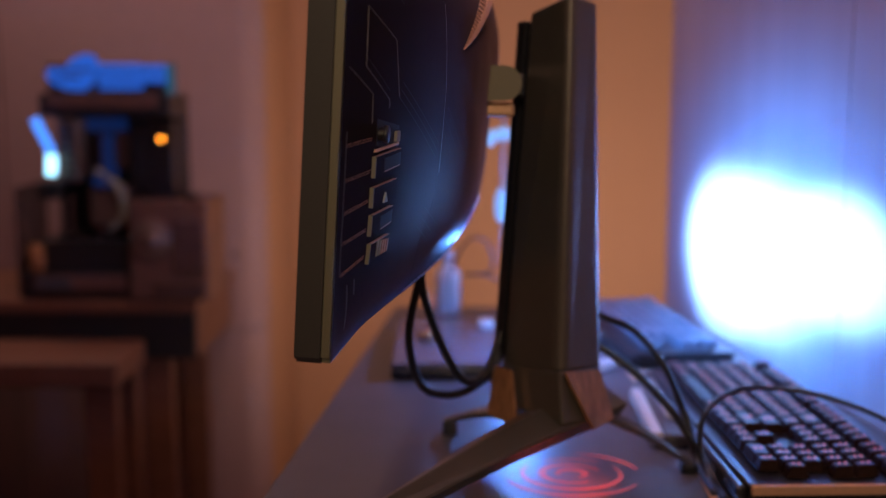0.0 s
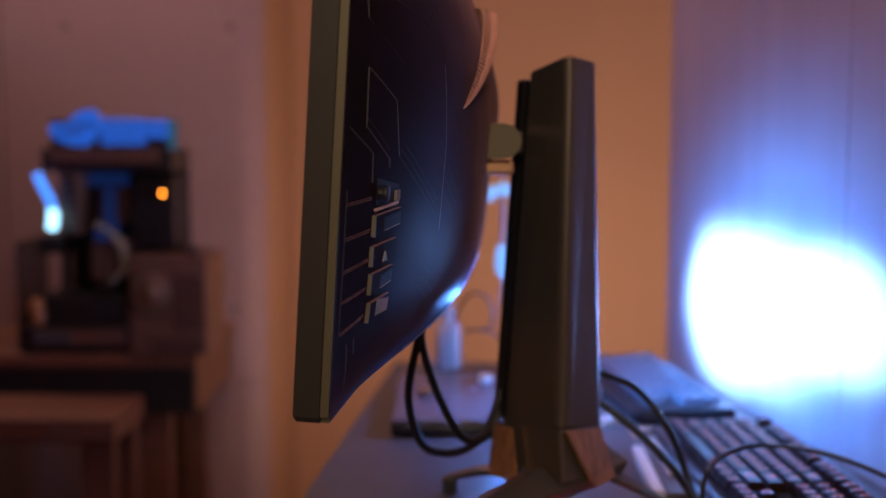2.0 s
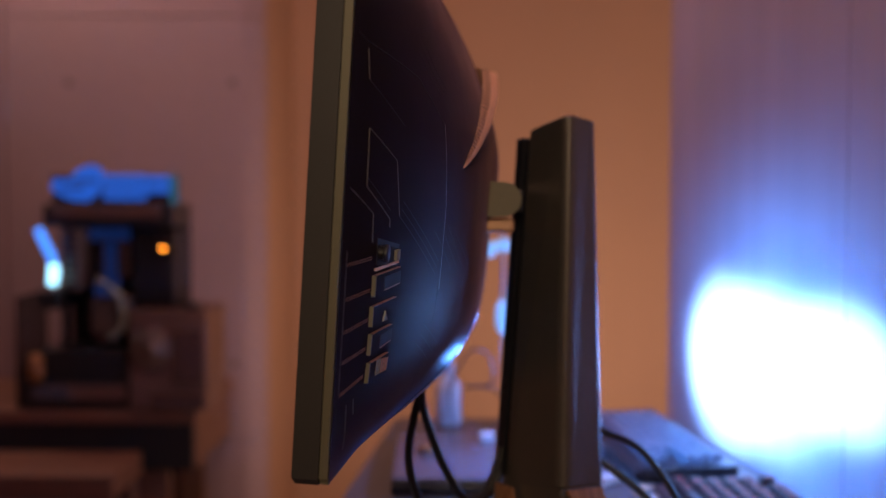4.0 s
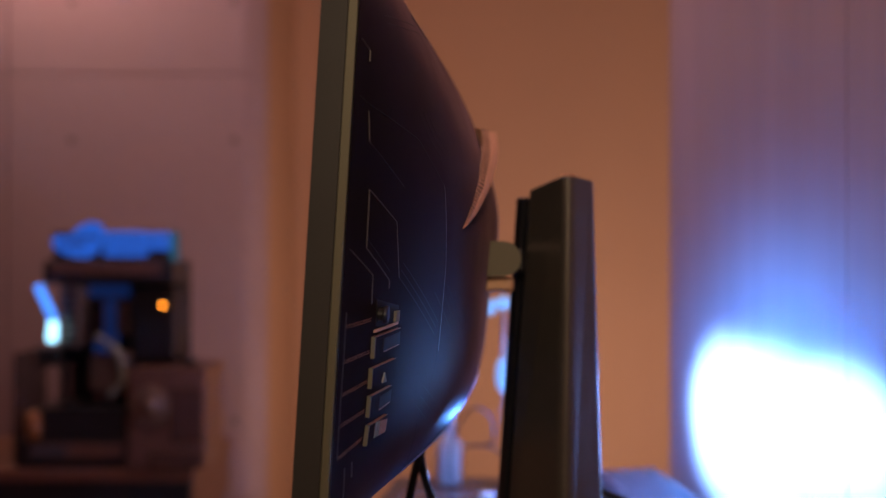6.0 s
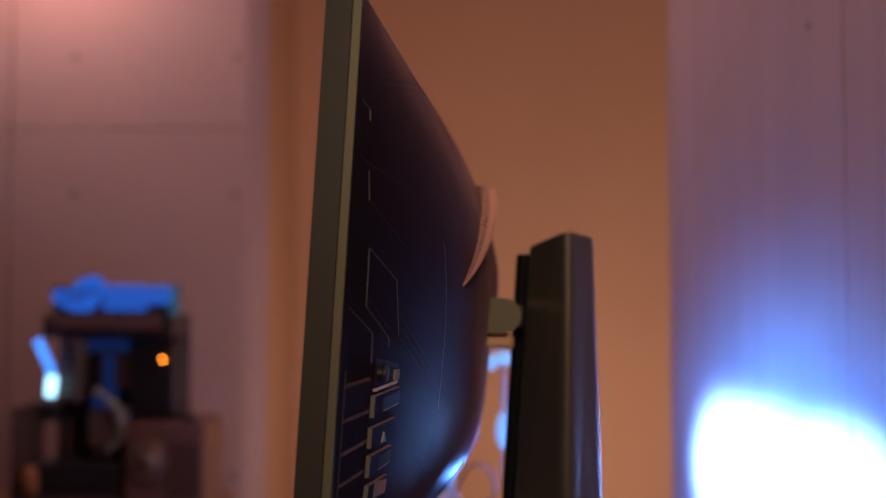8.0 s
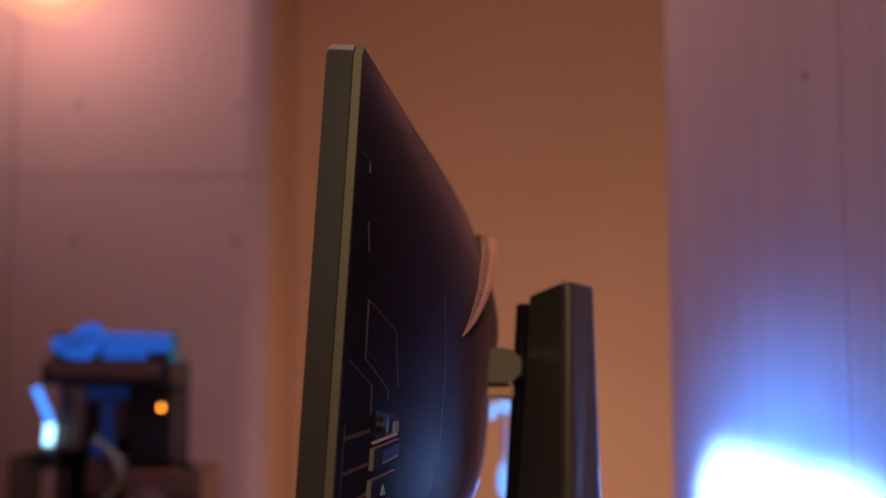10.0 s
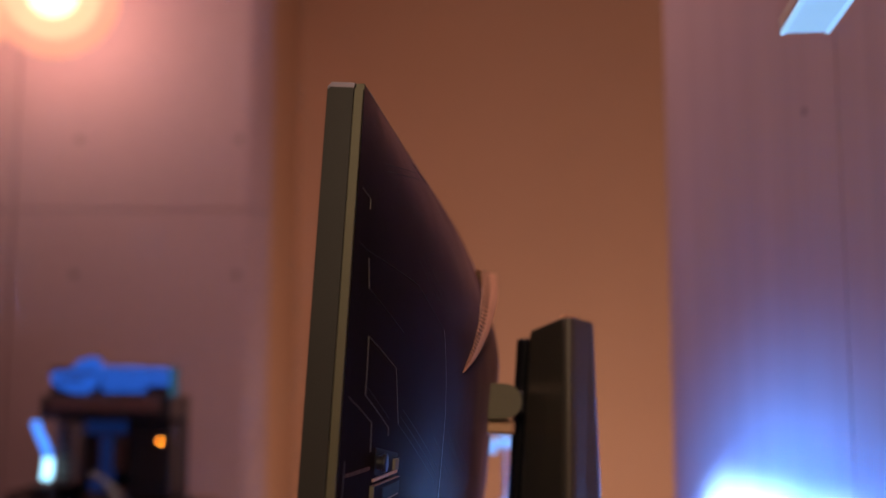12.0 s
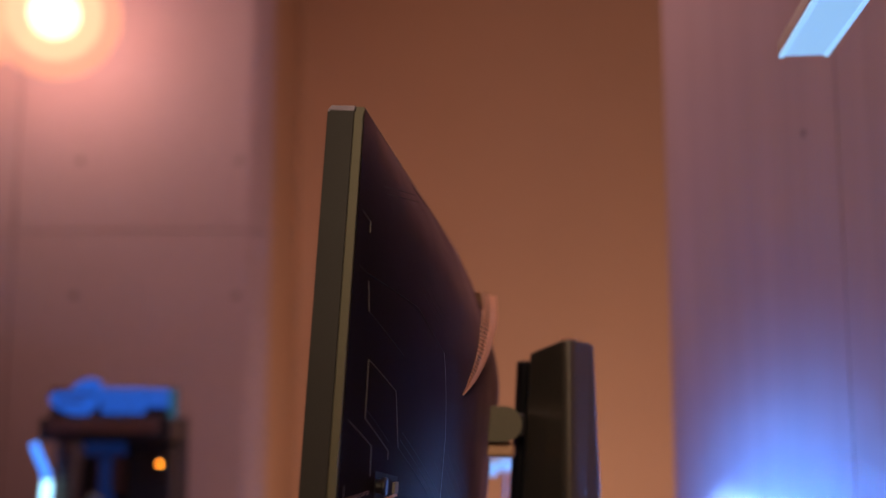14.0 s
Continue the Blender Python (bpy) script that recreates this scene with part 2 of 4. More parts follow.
structure("floor", box(-3.2, 2.5, -2.2, 3.14, -0.1, 0), FLOOR, "red-brown dark floor of the dim room", "floor")
structure("ceiling", box(-3.2, 2.5, -2.2, 3.3, 2.8, 2.9), CEILING, "plain painted ceiling over the dim room", "ceiling")
structure("wall_back", box(-3.2, 2.5, 3.14, 3.3, 0, 2.8), PAINT, "ochre painted wall of the recess, warmly lit", "wall")
structure("wall_left", box(-3.3, -3.2, -2.2, 3.3, 0, 2.8), PAINT, "plain ochre painted side wall", "wall")
structure("wall_right", box(2.5, 2.6, -2.2, 3.3, 0, 2.8), PAINT, "plain ochre painted side wall", "wall")
structure("wall_front", box(-3.2, 2.5, -2.3, -2.2, 0, 2.8), PAINT, "plain ochre painted wall behind the aisle", "wall")


def tie_hole(wall, m, r=0.011):
    bm = cylinder(r, r * 0.8, -0.0008, 0.0008, 20)
    ob = part("tie_hole", bm, HOLE, wall)
    ob.matrix_local = m
    return ob


# concrete wall on the far side: panels with open joints in front of a core
concrete = structure("wall_concrete_left", box(-3.2, -0.480, 2.612, 3.14, 0, 2.8), CONCRETE, "fair-faced concrete wall with panel joints and tie holes", "wall")
for x0, x1 in ((-3.2, -2.38), (-2.376, -1.704), (-1.700, -1.034)):
    for z0, z1 in ((0, 0.517), (0.520, 1.517), (1.520, 2.8)):
        part("panel", box(x0, x1, 2.6, 2.611, z0, z1, 0.002), CONCRETE, concrete)
corner = [(-0.485 + 0.06 * math.sin(radians(a)), 2.66 - 0.06 * math.cos(radians(a))) for a in range(0, 91, 6)]
for z0, z1 in ((0, 0.517), (0.520, 1.517), (1.520, 2.8)):
    part("panel", prism([(-1.029, 2.611), (-1.029, 2.6)] + corner + [(-0.4795, 2.66), (-0.4795, 2.611)], z0, z1), CONCRETE, concrete, "concrete panel with rounded corner")
for x in (-1.21, -0.88, -0.495):
    for z in (0.70, 1.363, 1.69, 2.35):
        tie_hole(concrete, pose(x, 2.6, z, 90, 0, 0))
part("end_face", box(-0.4795, -0.4255, 2.6605, 3.138, 0, 2.8, 0.002), PAINT, concrete, "ochre painted reveal of the recess")

# concrete wall beside the desk, in its own frame: x along the wall towards the aisle, y out of the face
yaw = math.degrees(math.atan2(WALL_WAY.y, WALL_WAY.x))
face = structure("wall_concrete_right", box(0.0505, 2.6, 0.012, 0.26, 0, 2.8), BOARDED, "fair-faced concrete wall beside the desk, washed with blue light", "wall")
face.matrix_world = pose(WALL_END.x, WALL_END.y, 0, 0, 0, yaw)
NOSE_R, NOSE_X = 0.20, 0.04
nose = [(NOSE_X - NOSE_R * math.sin(radians(a)), NOSE_R * (1 - math.cos(radians(a)))) for a in range(0, 81, 4)]
part("panel", prism([(0.5332, 0.0)] + nose + [(NOSE_X - NOSE_R, 0.26), (0.0500, 0.26), (0.0500, 0.0115), (0.5332, 0.0115)], 0, 2.8), BOARDED, face, "concrete panel with rounded end")
for x0, x1 in ((0.5345, 1.35), (1.3512, 2.6)):
    part("panel", box(x0, x1, 0, 0.0115, 0, 2.8, 0.0012), BOARDED, face)
for x in (0.458, 1.2):
    for z in (1.417, 2.3):
        tie_hole(face, pose(x, 0, z, 90, 0, 0), 0.0055)

# ---- desk ----
desk = thing("desk", pose(0, 0, 0), "long dark laminate desk standing along the concrete wall", "desk")
part("desk_top", prism([(-0.20, 0.30), (0.552, 0.30), (0.340, 1.70), (-0.075, 1.70)], DESK_Z - 0.03, DESK_Z, 0.003), DESK, desk)
for x, y in ((-0.10, 0.4), (0.45, 0.4), (-0.04, 1.62), (0.28, 1.62)):
    part("leg", box(x - 0.02, x + 0.02, y - 0.02, y + 0.02, 0, DESK_Z - 0.03, 0.003), CASE, desk)

# ---- monitor ----
W, H, T, TURNED, TILTED = 0.614, 0.357, 0.0215, 5.54, 3.4
HUMP = 0.0651
u = Vector((math.sin(radians(TURNED)), math.cos(radians(TURNED)), 0))
centre = Vector((-0.067, 0.63, EYE + 0.021)) + u * (W / 2)
monitor = thing("monitor", pose(*centre, TILTED, 0, 90 - TURNED), "black gaming monitor seen from behind, domed back with engraved lines", "monitor")


def shell(x, z):
    """The smooth cushion of the back, without its middle boss."""
    fx = max(0.0, 1 - abs(x / (W / 2 - 0.004)) ** 2.5)
    fz = max(0.0, 1 - abs(z / (H / 2 - 0.003)) ** (2.18 if z > 0 else 5.24))
    return HUMP * (fx * fz) ** 0.95


def dome(x, z):
    """How far the back stands out behind the frame."""
    return shell(x, z) + 0.0058 * math.exp(-((x - 0.06) / 0.07) ** 2 - ((z - 0.025) / 0.045) ** 2)


def on_back(x, z, lift=0.0):
    return Vector((x, -T / 2 - dome(x, z) - lift, z))


bezel = box(-W / 2, W / 2, -T / 2 + 0.0055, T / 2, -H / 2, H / 2)
bmesh.ops.bevel(bezel, geom=[e for e in bezel.edges if abs(e.verts[0].co.y - e.verts[1].co.y) > 0.01], offset=0.004, segments=1, affect="EDGES")
bmesh.ops.bevel(bezel, geom=[e for e in bezel.edges if abs(e.verts[0].co.y - e.verts[1].co.y) < 0.001 and e.verts[0].co.y > 0], offset=0.0015, segments=2, affect="EDGES")
part("bezel_frame", bezel, BEZEL, monitor, "dark matt plastic frame")
trim = box(-W / 2 + 0.0004, W / 2 - 0.0004, -T / 2, -T / 2 + 0.005, -H / 2 + 0.0004, H / 2 - 0.0004)
bmesh.ops.bevel(trim, geom=[e for e in trim.edges if abs(e.verts[0].co.y - e.verts[1].co.y) > 0.004], offset=0.004, segments=2, affect="EDGES")
part("edge_trim", trim, TRIM, monitor, "pale champagne trim line round the back edge")
part("screen", box(-W / 2 + 0.008, W / 2 - 0.008, T / 2, T / 2 + 0.0005, -H / 2 + 0.02, H / 2 - 0.008), SCREEN, monitor, "dark switched-off glass")
bm = bmesh.new()
NX, NZ = 90, 70
grid = []
for j in range(NZ + 1):
    z = -H / 2 + 0.002 + (H - 0.004) * j / NZ
    grid.append([bm.verts.new(on_back(-W / 2 + 0.0025 + (W - 0.005) * i / NX, z, 0.0006)) for i in range(NX + 1)])
for j in range(NZ):
    for i in range(NX):
        bm.faces.new((grid[j][i], grid[j][i + 1], grid[j + 1][i + 1], grid[j + 1][i]))
back = part("back_shell", bm, PLASTIC, monitor, "black textured domed plastic shell", smooth=True)


def line_on_back(points, width, lift, mat, name="engraved_line", parent=None):
    """A thin strip with edges that follows the back through points in its plane."""
    dense = []
    for (xa, za), (xb, zb) in zip(points, points[1:]):
        n = max(2, int(math.hypot(xb - xa, zb - za) / 0.006))
        dense += [(xa + (xb - xa) * k / n, za + (zb - za) * k / n) for k in range(n)]
    dense.append(points[-1])
    bm = bmesh.new()
    rows = []
    for k, (x, z) in enumerate(dense):
        xa, za = dense[max(k - 1, 0)]
        xb, zb = dense[min(k + 1, len(dense) - 1)]
        d = Vector((xb - xa, zb - za)).normalized()
        ox, oz = -d.y * width / 2, d.x * width / 2
        rows.append([bm.verts.new(on_back(x + ox * s, z + oz * s, h)) for s, h in ((-1, 0.0003), (-0.6, lift), (0.6, lift), (1, 0.0003))])
    for a, b in zip(rows, rows[1:]):
        for k in range(3):
            bm.faces.new((a[k], a[k + 1], b[k + 1], b[k]))
    return part(name, bm, mat, parent or back)


def shifted(points, dx, dz):
    return [(x + dx, z + dz) for x, z in points]


FINE = 0.0007
for pts in (
    [(-0.2865, 0.0307), (-0.2864, -0.0037), (-0.2628, -0.0225), (-0.2626, -0.0275)],
    [(-0.3011, 0.0015), (-0.3009, -0.0042), (-0.2793, -0.0195), (-0.2787, -0.0367)],
    [(-0.2865, 0.0307), (-0.2584, 0.0132), (-0.2525, -0.0206)],
    [(-0.2996, -0.0414), (-0.3000, -0.1088), (-0.2998, -0.1262)],
    [(-0.2919, -0.1326), (-0.2870, -0.1602)],
    [(-0.2852, -0.1298), (-0.2831, -0.1395)],
    [(-0.2896, 0.0764), (-0.2881, 0.0588)],
    [(-0.2990, 0.1171), (-0.2890, 0.1119), (-0.2893, 0.1054)],
):
    line_on_back(pts, FINE, 0.0009, GROOVE_GLINT)
DARK_LINE = material("dark_engraving", (0.006, 0.006, 0.007), 0.6)
for base, count, dx, dz in (
    ([(-0.2881, 0.0588), (-0.251, 0.0352)], 1, 0, 0),
    ([(-0.303, 0.0867), (-0.2918, 0.0811), (-0.2306, 0.0671)], 1, 0, 0),
    ([(-0.2525, -0.0206), (-0.1971, -0.0592)], 3, 0.002, 0.0045),
    ([(-0.2864, 0.002), (-0.2628, -0.0170)], 1, 0, 0),
    ([(-0.2661, 0.1378), (-0.1697, 0.1508)], 2, 0.004, -0.004),
    ([(-0.2253, 0.0833), (-0.2111, 0.0692), (-0.195, 0.060)], 3, 0.006, 0.003),
    ([(-0.2016, -0.0304), (-0.1653, -0.0577)], 3, 0.012, 0.002),
    ([(-0.1737, -0.0343), (-0.1305, -0.0592)], 2, 0.012, 0.004),
    ([(-0.2155, -0.1041), (-0.1853, -0.1191)], 3, 0.004, 0.006),
    ([(-0.2306, 0.0671), (-0.192, 0.0409), (-0.1859, -0.0136), (-0.1911, -0.0846), (-0.2063, -0.1173), (-0.199, -0.1348), (-0.185, -0.150)], 1, 0, 0),
):
    for k in range(count):
        line_on_back(shifted(base, dx * k, dz * k), 0.0008, 0.0007, DARK_LINE)
line_on_back([(-0.1905, 0.041), (-0.1840, -0.0136), (-0.1880, -0.070)], 0.0014, 0.0007, GROOVE_GLINT, "panel_step")
line_on_back([(-0.160, 0.1600), (-0.125, 0.1520)], 0.003, 0.0010, DARK_LINE, "top_nib")

# copper pinstripes to the port symbols
for (xa, za), (xb, zb) in (((-0.3004, -0.0495), (-0.2784, -0.0454)), ((-0.3009, -0.0700), (-0.2782, -0.0646)), ((-0.3007, -0.0894), (-0.2783, -0.0822)),
                           ((-0.3013, -0.1075), (-0.2789, -0.0999)), ((-0.3011, -0.1266), (-0.2783, -0.1165))):
    for dz in (0.0, -0.0013):
        line_on_back([(xa, za + dz), (xb, zb + dz)], 0.0005, 0.0008, PINSTRIPE, "copper_pinstripe")


def key_block(name, x0, x1, z0, z1, rise, lift, mat, parent):
    """A raised block on the back: x0 is its near end; rise lifts its far end."""
    bm = bmesh.new()
    vs = {}
    for i, x in enumerate((x0, x1)):
        for j, z in enumerate((z0 + rise * i, z1 + rise * i)):
            for k, h in enumerate((0.0002, lift)):
                vs[i, j, k] = bm.verts.new(on_back(x, z, h))
    for f in (((0, 0, 0), (0, 0, 1), (0, 1, 1), (0, 1, 0)), ((1, 0, 0), (1, 1, 0), (1, 1, 1), (1, 0, 1)), ((0, 0, 0), (1, 0, 0), (1, 0, 1), (0, 0, 1)),
              ((0, 1, 0), (0, 1, 1), (1, 1, 1), (1, 1, 0)), ((0, 0, 1), (1, 0, 1), (1, 1, 1), (0, 1, 1))):
        bm.faces.new([vs[v] for v in f])
    return part(name, bm, mat, parent)


for n, (x0, x1, z1, z0) in enumerate(((-0.2764, -0.2500, -0.0565, -0.0694), (-0.2770, -0.2530, -0.0751, -0.0874), (-0.2765, -0.2550, -0.0918, -0.1047), (-0.2755, -0.2560, -0.1094, -0.1219))):
    button = key_block("menu_button", x0, x1, z0, z1, 0.0045, 0.0026, PLASTIC, back)
    # near end in a paler material, for the light falling on it
    near = key_block("button_end", x0 - 0.0006, x0, z0, z1, 0.0001, 0.0030, TRIM, back)
    near["label"] = "pale end of a menu button, its light put into the colour"
    key_block("button_edge", x0 + 0.001, x1 - 0.001, z1 - 0.0001, z1 + 0.0003, 0.0045, 0.0028, PINSTRIPE, back)
    if n in (0, 2):
        key_block("symbol_window", x0 + 0.0085, x1 - 0.001, z0 + 0.0040, z1 - 0.0012, 0.0035, 0.0029, DARK_LINE, back)
        key_block("symbol", x0 + 0.009, x1 - 0.002, z0 + 0.0036, z0 + 0.0043, 0.0035, 0.0031, PINSTRIPE, back)
    elif n == 1:
        bm = bmesh.new()
        vs = [[bm.verts.new(on_back(x, z, h)) for x, z in ((x0 + 0.0095, z0 + 0.0028), (x0 + 0.0135, z0 + 0.0034), (x0 + 0.0112, z0 + 0.0092))] for h in (0.0026, 0.0036)]
        bm.faces.new(vs[1])
        for i in range(3):
            bm.faces.new((vs[0][i], vs[0][(i + 1) % 3], vs[1][(i + 1) % 3], vs[1][i]))
        part("symbol", bm, TRIM, back, "small pale triangle")
    else:
        for k in range(5):
            key_block("symbol", x0 + 0.0065 + 0.0026 * k, x0 + 0.0078 + 0.0026 * k, z0 + 0.0040 + 0.0005 * k, z1 + 0.0010, 0.0010, 0.0032, TRIM if k < 2 else PINSTRIPE, back)
# raised dark patch in place of the shaded hollow by the joystick
key_block("joystick_well", -0.2740, -0.2510, -0.0500, -0.0340, -0.0040, 0.0009, DARK_LINE, back)
key_block("joystick_recess", -0.2755, -0.2520, -0.0540, -0.0524, 0.0045, 0.0018, COPPER, back)
key_block("joystick_wall", -0.2560, -0.2520, -0.0480, -0.0415, 0.0005, 0.0024, KNUCKLE, back)
knob = part("joystick_knob", cylinder(0.0044, 0.0044, 0, 0.0030, 24), RUBBER, back, "small round black joystick knob")
knob.matrix_local = Matrix.Translation(on_back(-0.2705, -0.0430)) @ pose(0, 0, 0, 90, 0, 0)
cap = part("knob_cap", cylinder(0.0056, 0.0054, 0.0030, 0.0062, 24, 0.0010), CASE, knob)

# copper vent crescent with slots, standing proud of the dome at its upper end
inner = [(-0.151, 0.0138, 0.0), (-0.130, 0.0274, 0.0), (-0.100, 0.0439, 0.0), (-0.060, 0.0631, 0.0004), (-0.015, 0.0843, 0.0034), (0.030, 0.1041, 0.0060)]
outer = [(-0.150, 0.0143, 0.0012), (-0.125, 0.0229, 0.0027), (-0.090, 0.0388, 0.0052), (-0.045, 0.0593, 0.0092), (0.0, 0.0815, 0.0146), (0.040, 0.1028, 0.0180)]
vent = part("vent_back", bmesh.new(), DARK_LINE, back, "dark slot ground behind copper ribs")


def along(points, t):
    k = min(int(t * (len(points) - 1)), len(points) - 2)
    f = t * (len(points) - 1) - k
    return [p + (q - p) * f for p, q in zip(points[k], points[k + 1])]


def vent_at(t, s, extra=0.0):
    """A place on the crescent: t from its tip to its blunt top, s from the inner to the outer edge."""
    (xa, za, la), (xb, zb, lb) = along(inner, t), along(outer, t)
    x, z = xa + (xb - xa) * s, za + (zb - za) * s
    out = max(shell(x, z) + la + (lb - la) * s, dome(x, z) + 0.0008)
    return Vector((x, -T / 2 - out - extra, z))


def vent_skirt(t):
    """Foot of the crescent's outer flank on the dome."""
    x, z, lift = along(outer, t)
    return on_back(x + 0.004, z - 0.004 - 0.5 * lift, -0.001)


bm = bmesh.new()
strip = [[bm.verts.new(vent_at(i / 40, s)) for s in (0, 0.5, 1)] for i in range(41)]
for a, b in zip(strip, strip[1:]):
    for k in range(2):
        bm.faces.new((a[k], a[k + 1], b[k + 1], b[k]))
bm.to_mesh(vent.data)
bm.free()
RIBS = 30
for i in range(RIBS):
    t0, t1 = ((i + 0.05) / RIBS) ** 1.15, ((i + 0.62) / RIBS) ** 1.15
    bm = bmesh.new()
    vs = [[bm.verts.new(vent_at(t, s, e)) for s in (0.02, 0.56)] for t, e in ((t0, 0.0), (t0, 0.0008), (t1, 0.0008), (t1, 0.0))]
    for a, b in zip(vs, vs[1:]):
        bm.faces.new((a[0], a[1], b[1], b[0]))
    bm.faces.new([v[0] for v in vs])
    bm.faces.new([v[1] for v in vs][::-1])
    part("vent_rib", bm, COPPER, vent)
bm = bmesh.new()
rim = [[bm.verts.new(p) for p in (vent_at(i / 40, 0.54), vent_at(i / 40, 0.54, 0.0009), vent_at(i / 40, 0.8, 0.0011), vent_at(i / 40, 0.97, 0.0008), vent_at(i / 40, 1.0), vent_skirt(i / 40))] for i in range(41)]
for a, b in zip(rim, rim[1:]):
    for k in range(5):
        bm.faces.new((a[k], a[k + 1], b[k + 1], b[k]))
top = [vent_at(1.0, 0.0), vent_at(1.0, 0.54, 0.0009), vent_at(1.0, 1.0), vent_skirt(1.0), on_back(0.036, 0.106, -0.001)]
bm.faces.new([bm.verts.new(p) for p in top])
part("vent_rim", bm, COPPER, vent, "smooth copper outer band of the vent")

# lower vent strip under the dome; pale metal ribs stand in for its highlight
LOWER = [(0.030, -0.1050), (-0.020, -0.1200), (-0.070, -0.1330), (-0.120, -0.1440), (-0.170, -0.1530)]
for k in range(34):
    x, z = along(LOWER, k / 33)
    line_on_back([(x - 0.010, z + 0.002), (x + 0.012, z - 0.007)], 0.0036, 0.0012, ALUMINIUM, "lower_vent_rib")

# ---- stand ----


def rounded_outline(points, cuts, steps=8):
    """Points (x, y, z) of a polygon whose corners are rounded over the given lengths."""
    P = [Vector(p) for p in points]
    out = []
    for i, p in enumerate(P):
        before, after = P[i - 1] - p, P[(i + 1) % len(P)] - p
        a, b = p + before.normalized() * cuts[i], p + after.normalized() * cuts[i]
        for k in range(steps + 1):
            f = k / steps
            out.append(a * (1 - f) ** 2 + p * 2 * f * (1 - f) + b * f ** 2)
    return out


def ridged_column(low, high, cuts):
    """A tapered column with a rounded front ridge, softened ends and a slightly crowned top."""
    bm = bmesh.new()
    bottom, top = rounded_outline(low, cuts), rounded_outline(high, cuts)
    mid_b, mid_t = sum(bottom, Vector()) / len(bottom), sum(top, Vector()) / len(top)
    lift = Vector((0, 0, 0.0015))
    rings = [[p.lerp(mid_b, 0.04) for p in bottom], [p + lift for p in bottom], [p - lift for p in top], [p.lerp(mid_t, 0.03) for p in top]]
    rings = [[bm.verts.new(p) for p in ring] for ring in rings]
    n = len(bottom)
    for lo, hi in zip(rings, rings[1:]):
        for i in range(n):
            bm.faces.new((lo[i], lo[(i + 1) % n], hi[(i + 1) % n], hi[i]))
    for ring, centre_point in ((rings[0], mid_b), (rings[-1], mid_t)):
        c = bm.verts.new(centre_point)
        for i in range(n):
            bm.faces.new((ring[i], ring[(i + 1) % n], c))
    return bm


stand = thing("monitor_stand", pose(0, 0, DESK_Z), "gunmetal monitor stand with three angular legs and copper fins", "monitor stand")
low = [(0.0983, 0.905), (0.1375, 0.936), (0.132, 0.985), (0.068, 1.0), (0.0545, 0.972)]
column_low = [(x, y, z) for (x, y), z in zip(low, (0.0985, 0.0945, 0.092, 0.088, 0.0865))]
column_high = [(0.1024, 0.910, 0.4088), (0.1285, 0.938, 0.405), (0.1245, 0.975, 0.403), (0.086, 0.985, 0.397), (0.0747, 0.965, 0.3985)]
column = part("column", ridged_column(column_low, column_high, (0.013, 0.006, 0.006, 0.006, 0.006)), COLUMN, stand, "tall tapered gunmetal column with a ridge")
# thin plate whose copper colour carries the pinkish highlight on the top
part("column_cap", prism([(0.099, 0.925), (0.112, 0.932), (0.116, 0.958), (0.104, 0.962)], 0.4035, 0.4105, 0.001), COPPER, column, "thin top cap, pinkish highlight put into its copper colour")
part("cable_cover", prism([(0.054, 0.980), (0.070, 1.003), (0.062, 1.016), (0.046, 0.990)], 0.0885, 0.393, 0.002, [(0.071, 0.972), (0.088, 0.988), (0.080, 1.000), (0.065, 0.985)]), PLATE, column, "black cover behind the column")
# flared hub and fins
hub_low = [(0.100, 0.897), (0.146, 0.928), (0.146, 0.990), (0.060, 1.02), (0.044, 0.980)]
hub_high = [(x * 0.97 + 0.0964 * 0.03, y * 0.97 + 0.9596 * 0.03) for x, y in low]
hub = part("hub", prism(hub_low, 0.053, 0.0980, 0.003, hub_high), COLUMN, stand)


def fin(corners, thick):
    bm = bmesh.new()
    a = [Vector(c) for c in corners]
    n = (a[1] - a[0]).cross(a[3] - a[0]).normalized() * thick
    if n.y > 0:
        n = -n
    lo = [bm.verts.new(p) for p in a]
    hi = [bm.verts.new(p + n) for p in a]
    bm.faces.new(lo)
    bm.faces.new(hi[::-1])
    for i in range(4):
        bm.faces.new((lo[i], lo[(i + 1) % 4], hi[(i + 1) % 4], hi[i]))
    return bm


part("copper_fin", fin([(0.1015, 0.905, 0.097), (0.1335, 0.930, 0.094), (0.1470, 0.925, 0.052), (0.1265, 0.905, 0.048)], 0.003), FIN, hub, "ridged copper-brown fin")
part("copper_fin", fin([(0.049, 0.968, 0.088), (0.062, 0.950, 0.088), (0.066, 0.935, 0.042), (0.042, 0.955, 0.046)], 0.003), FIN, hub, "ridged copper-brown fin")


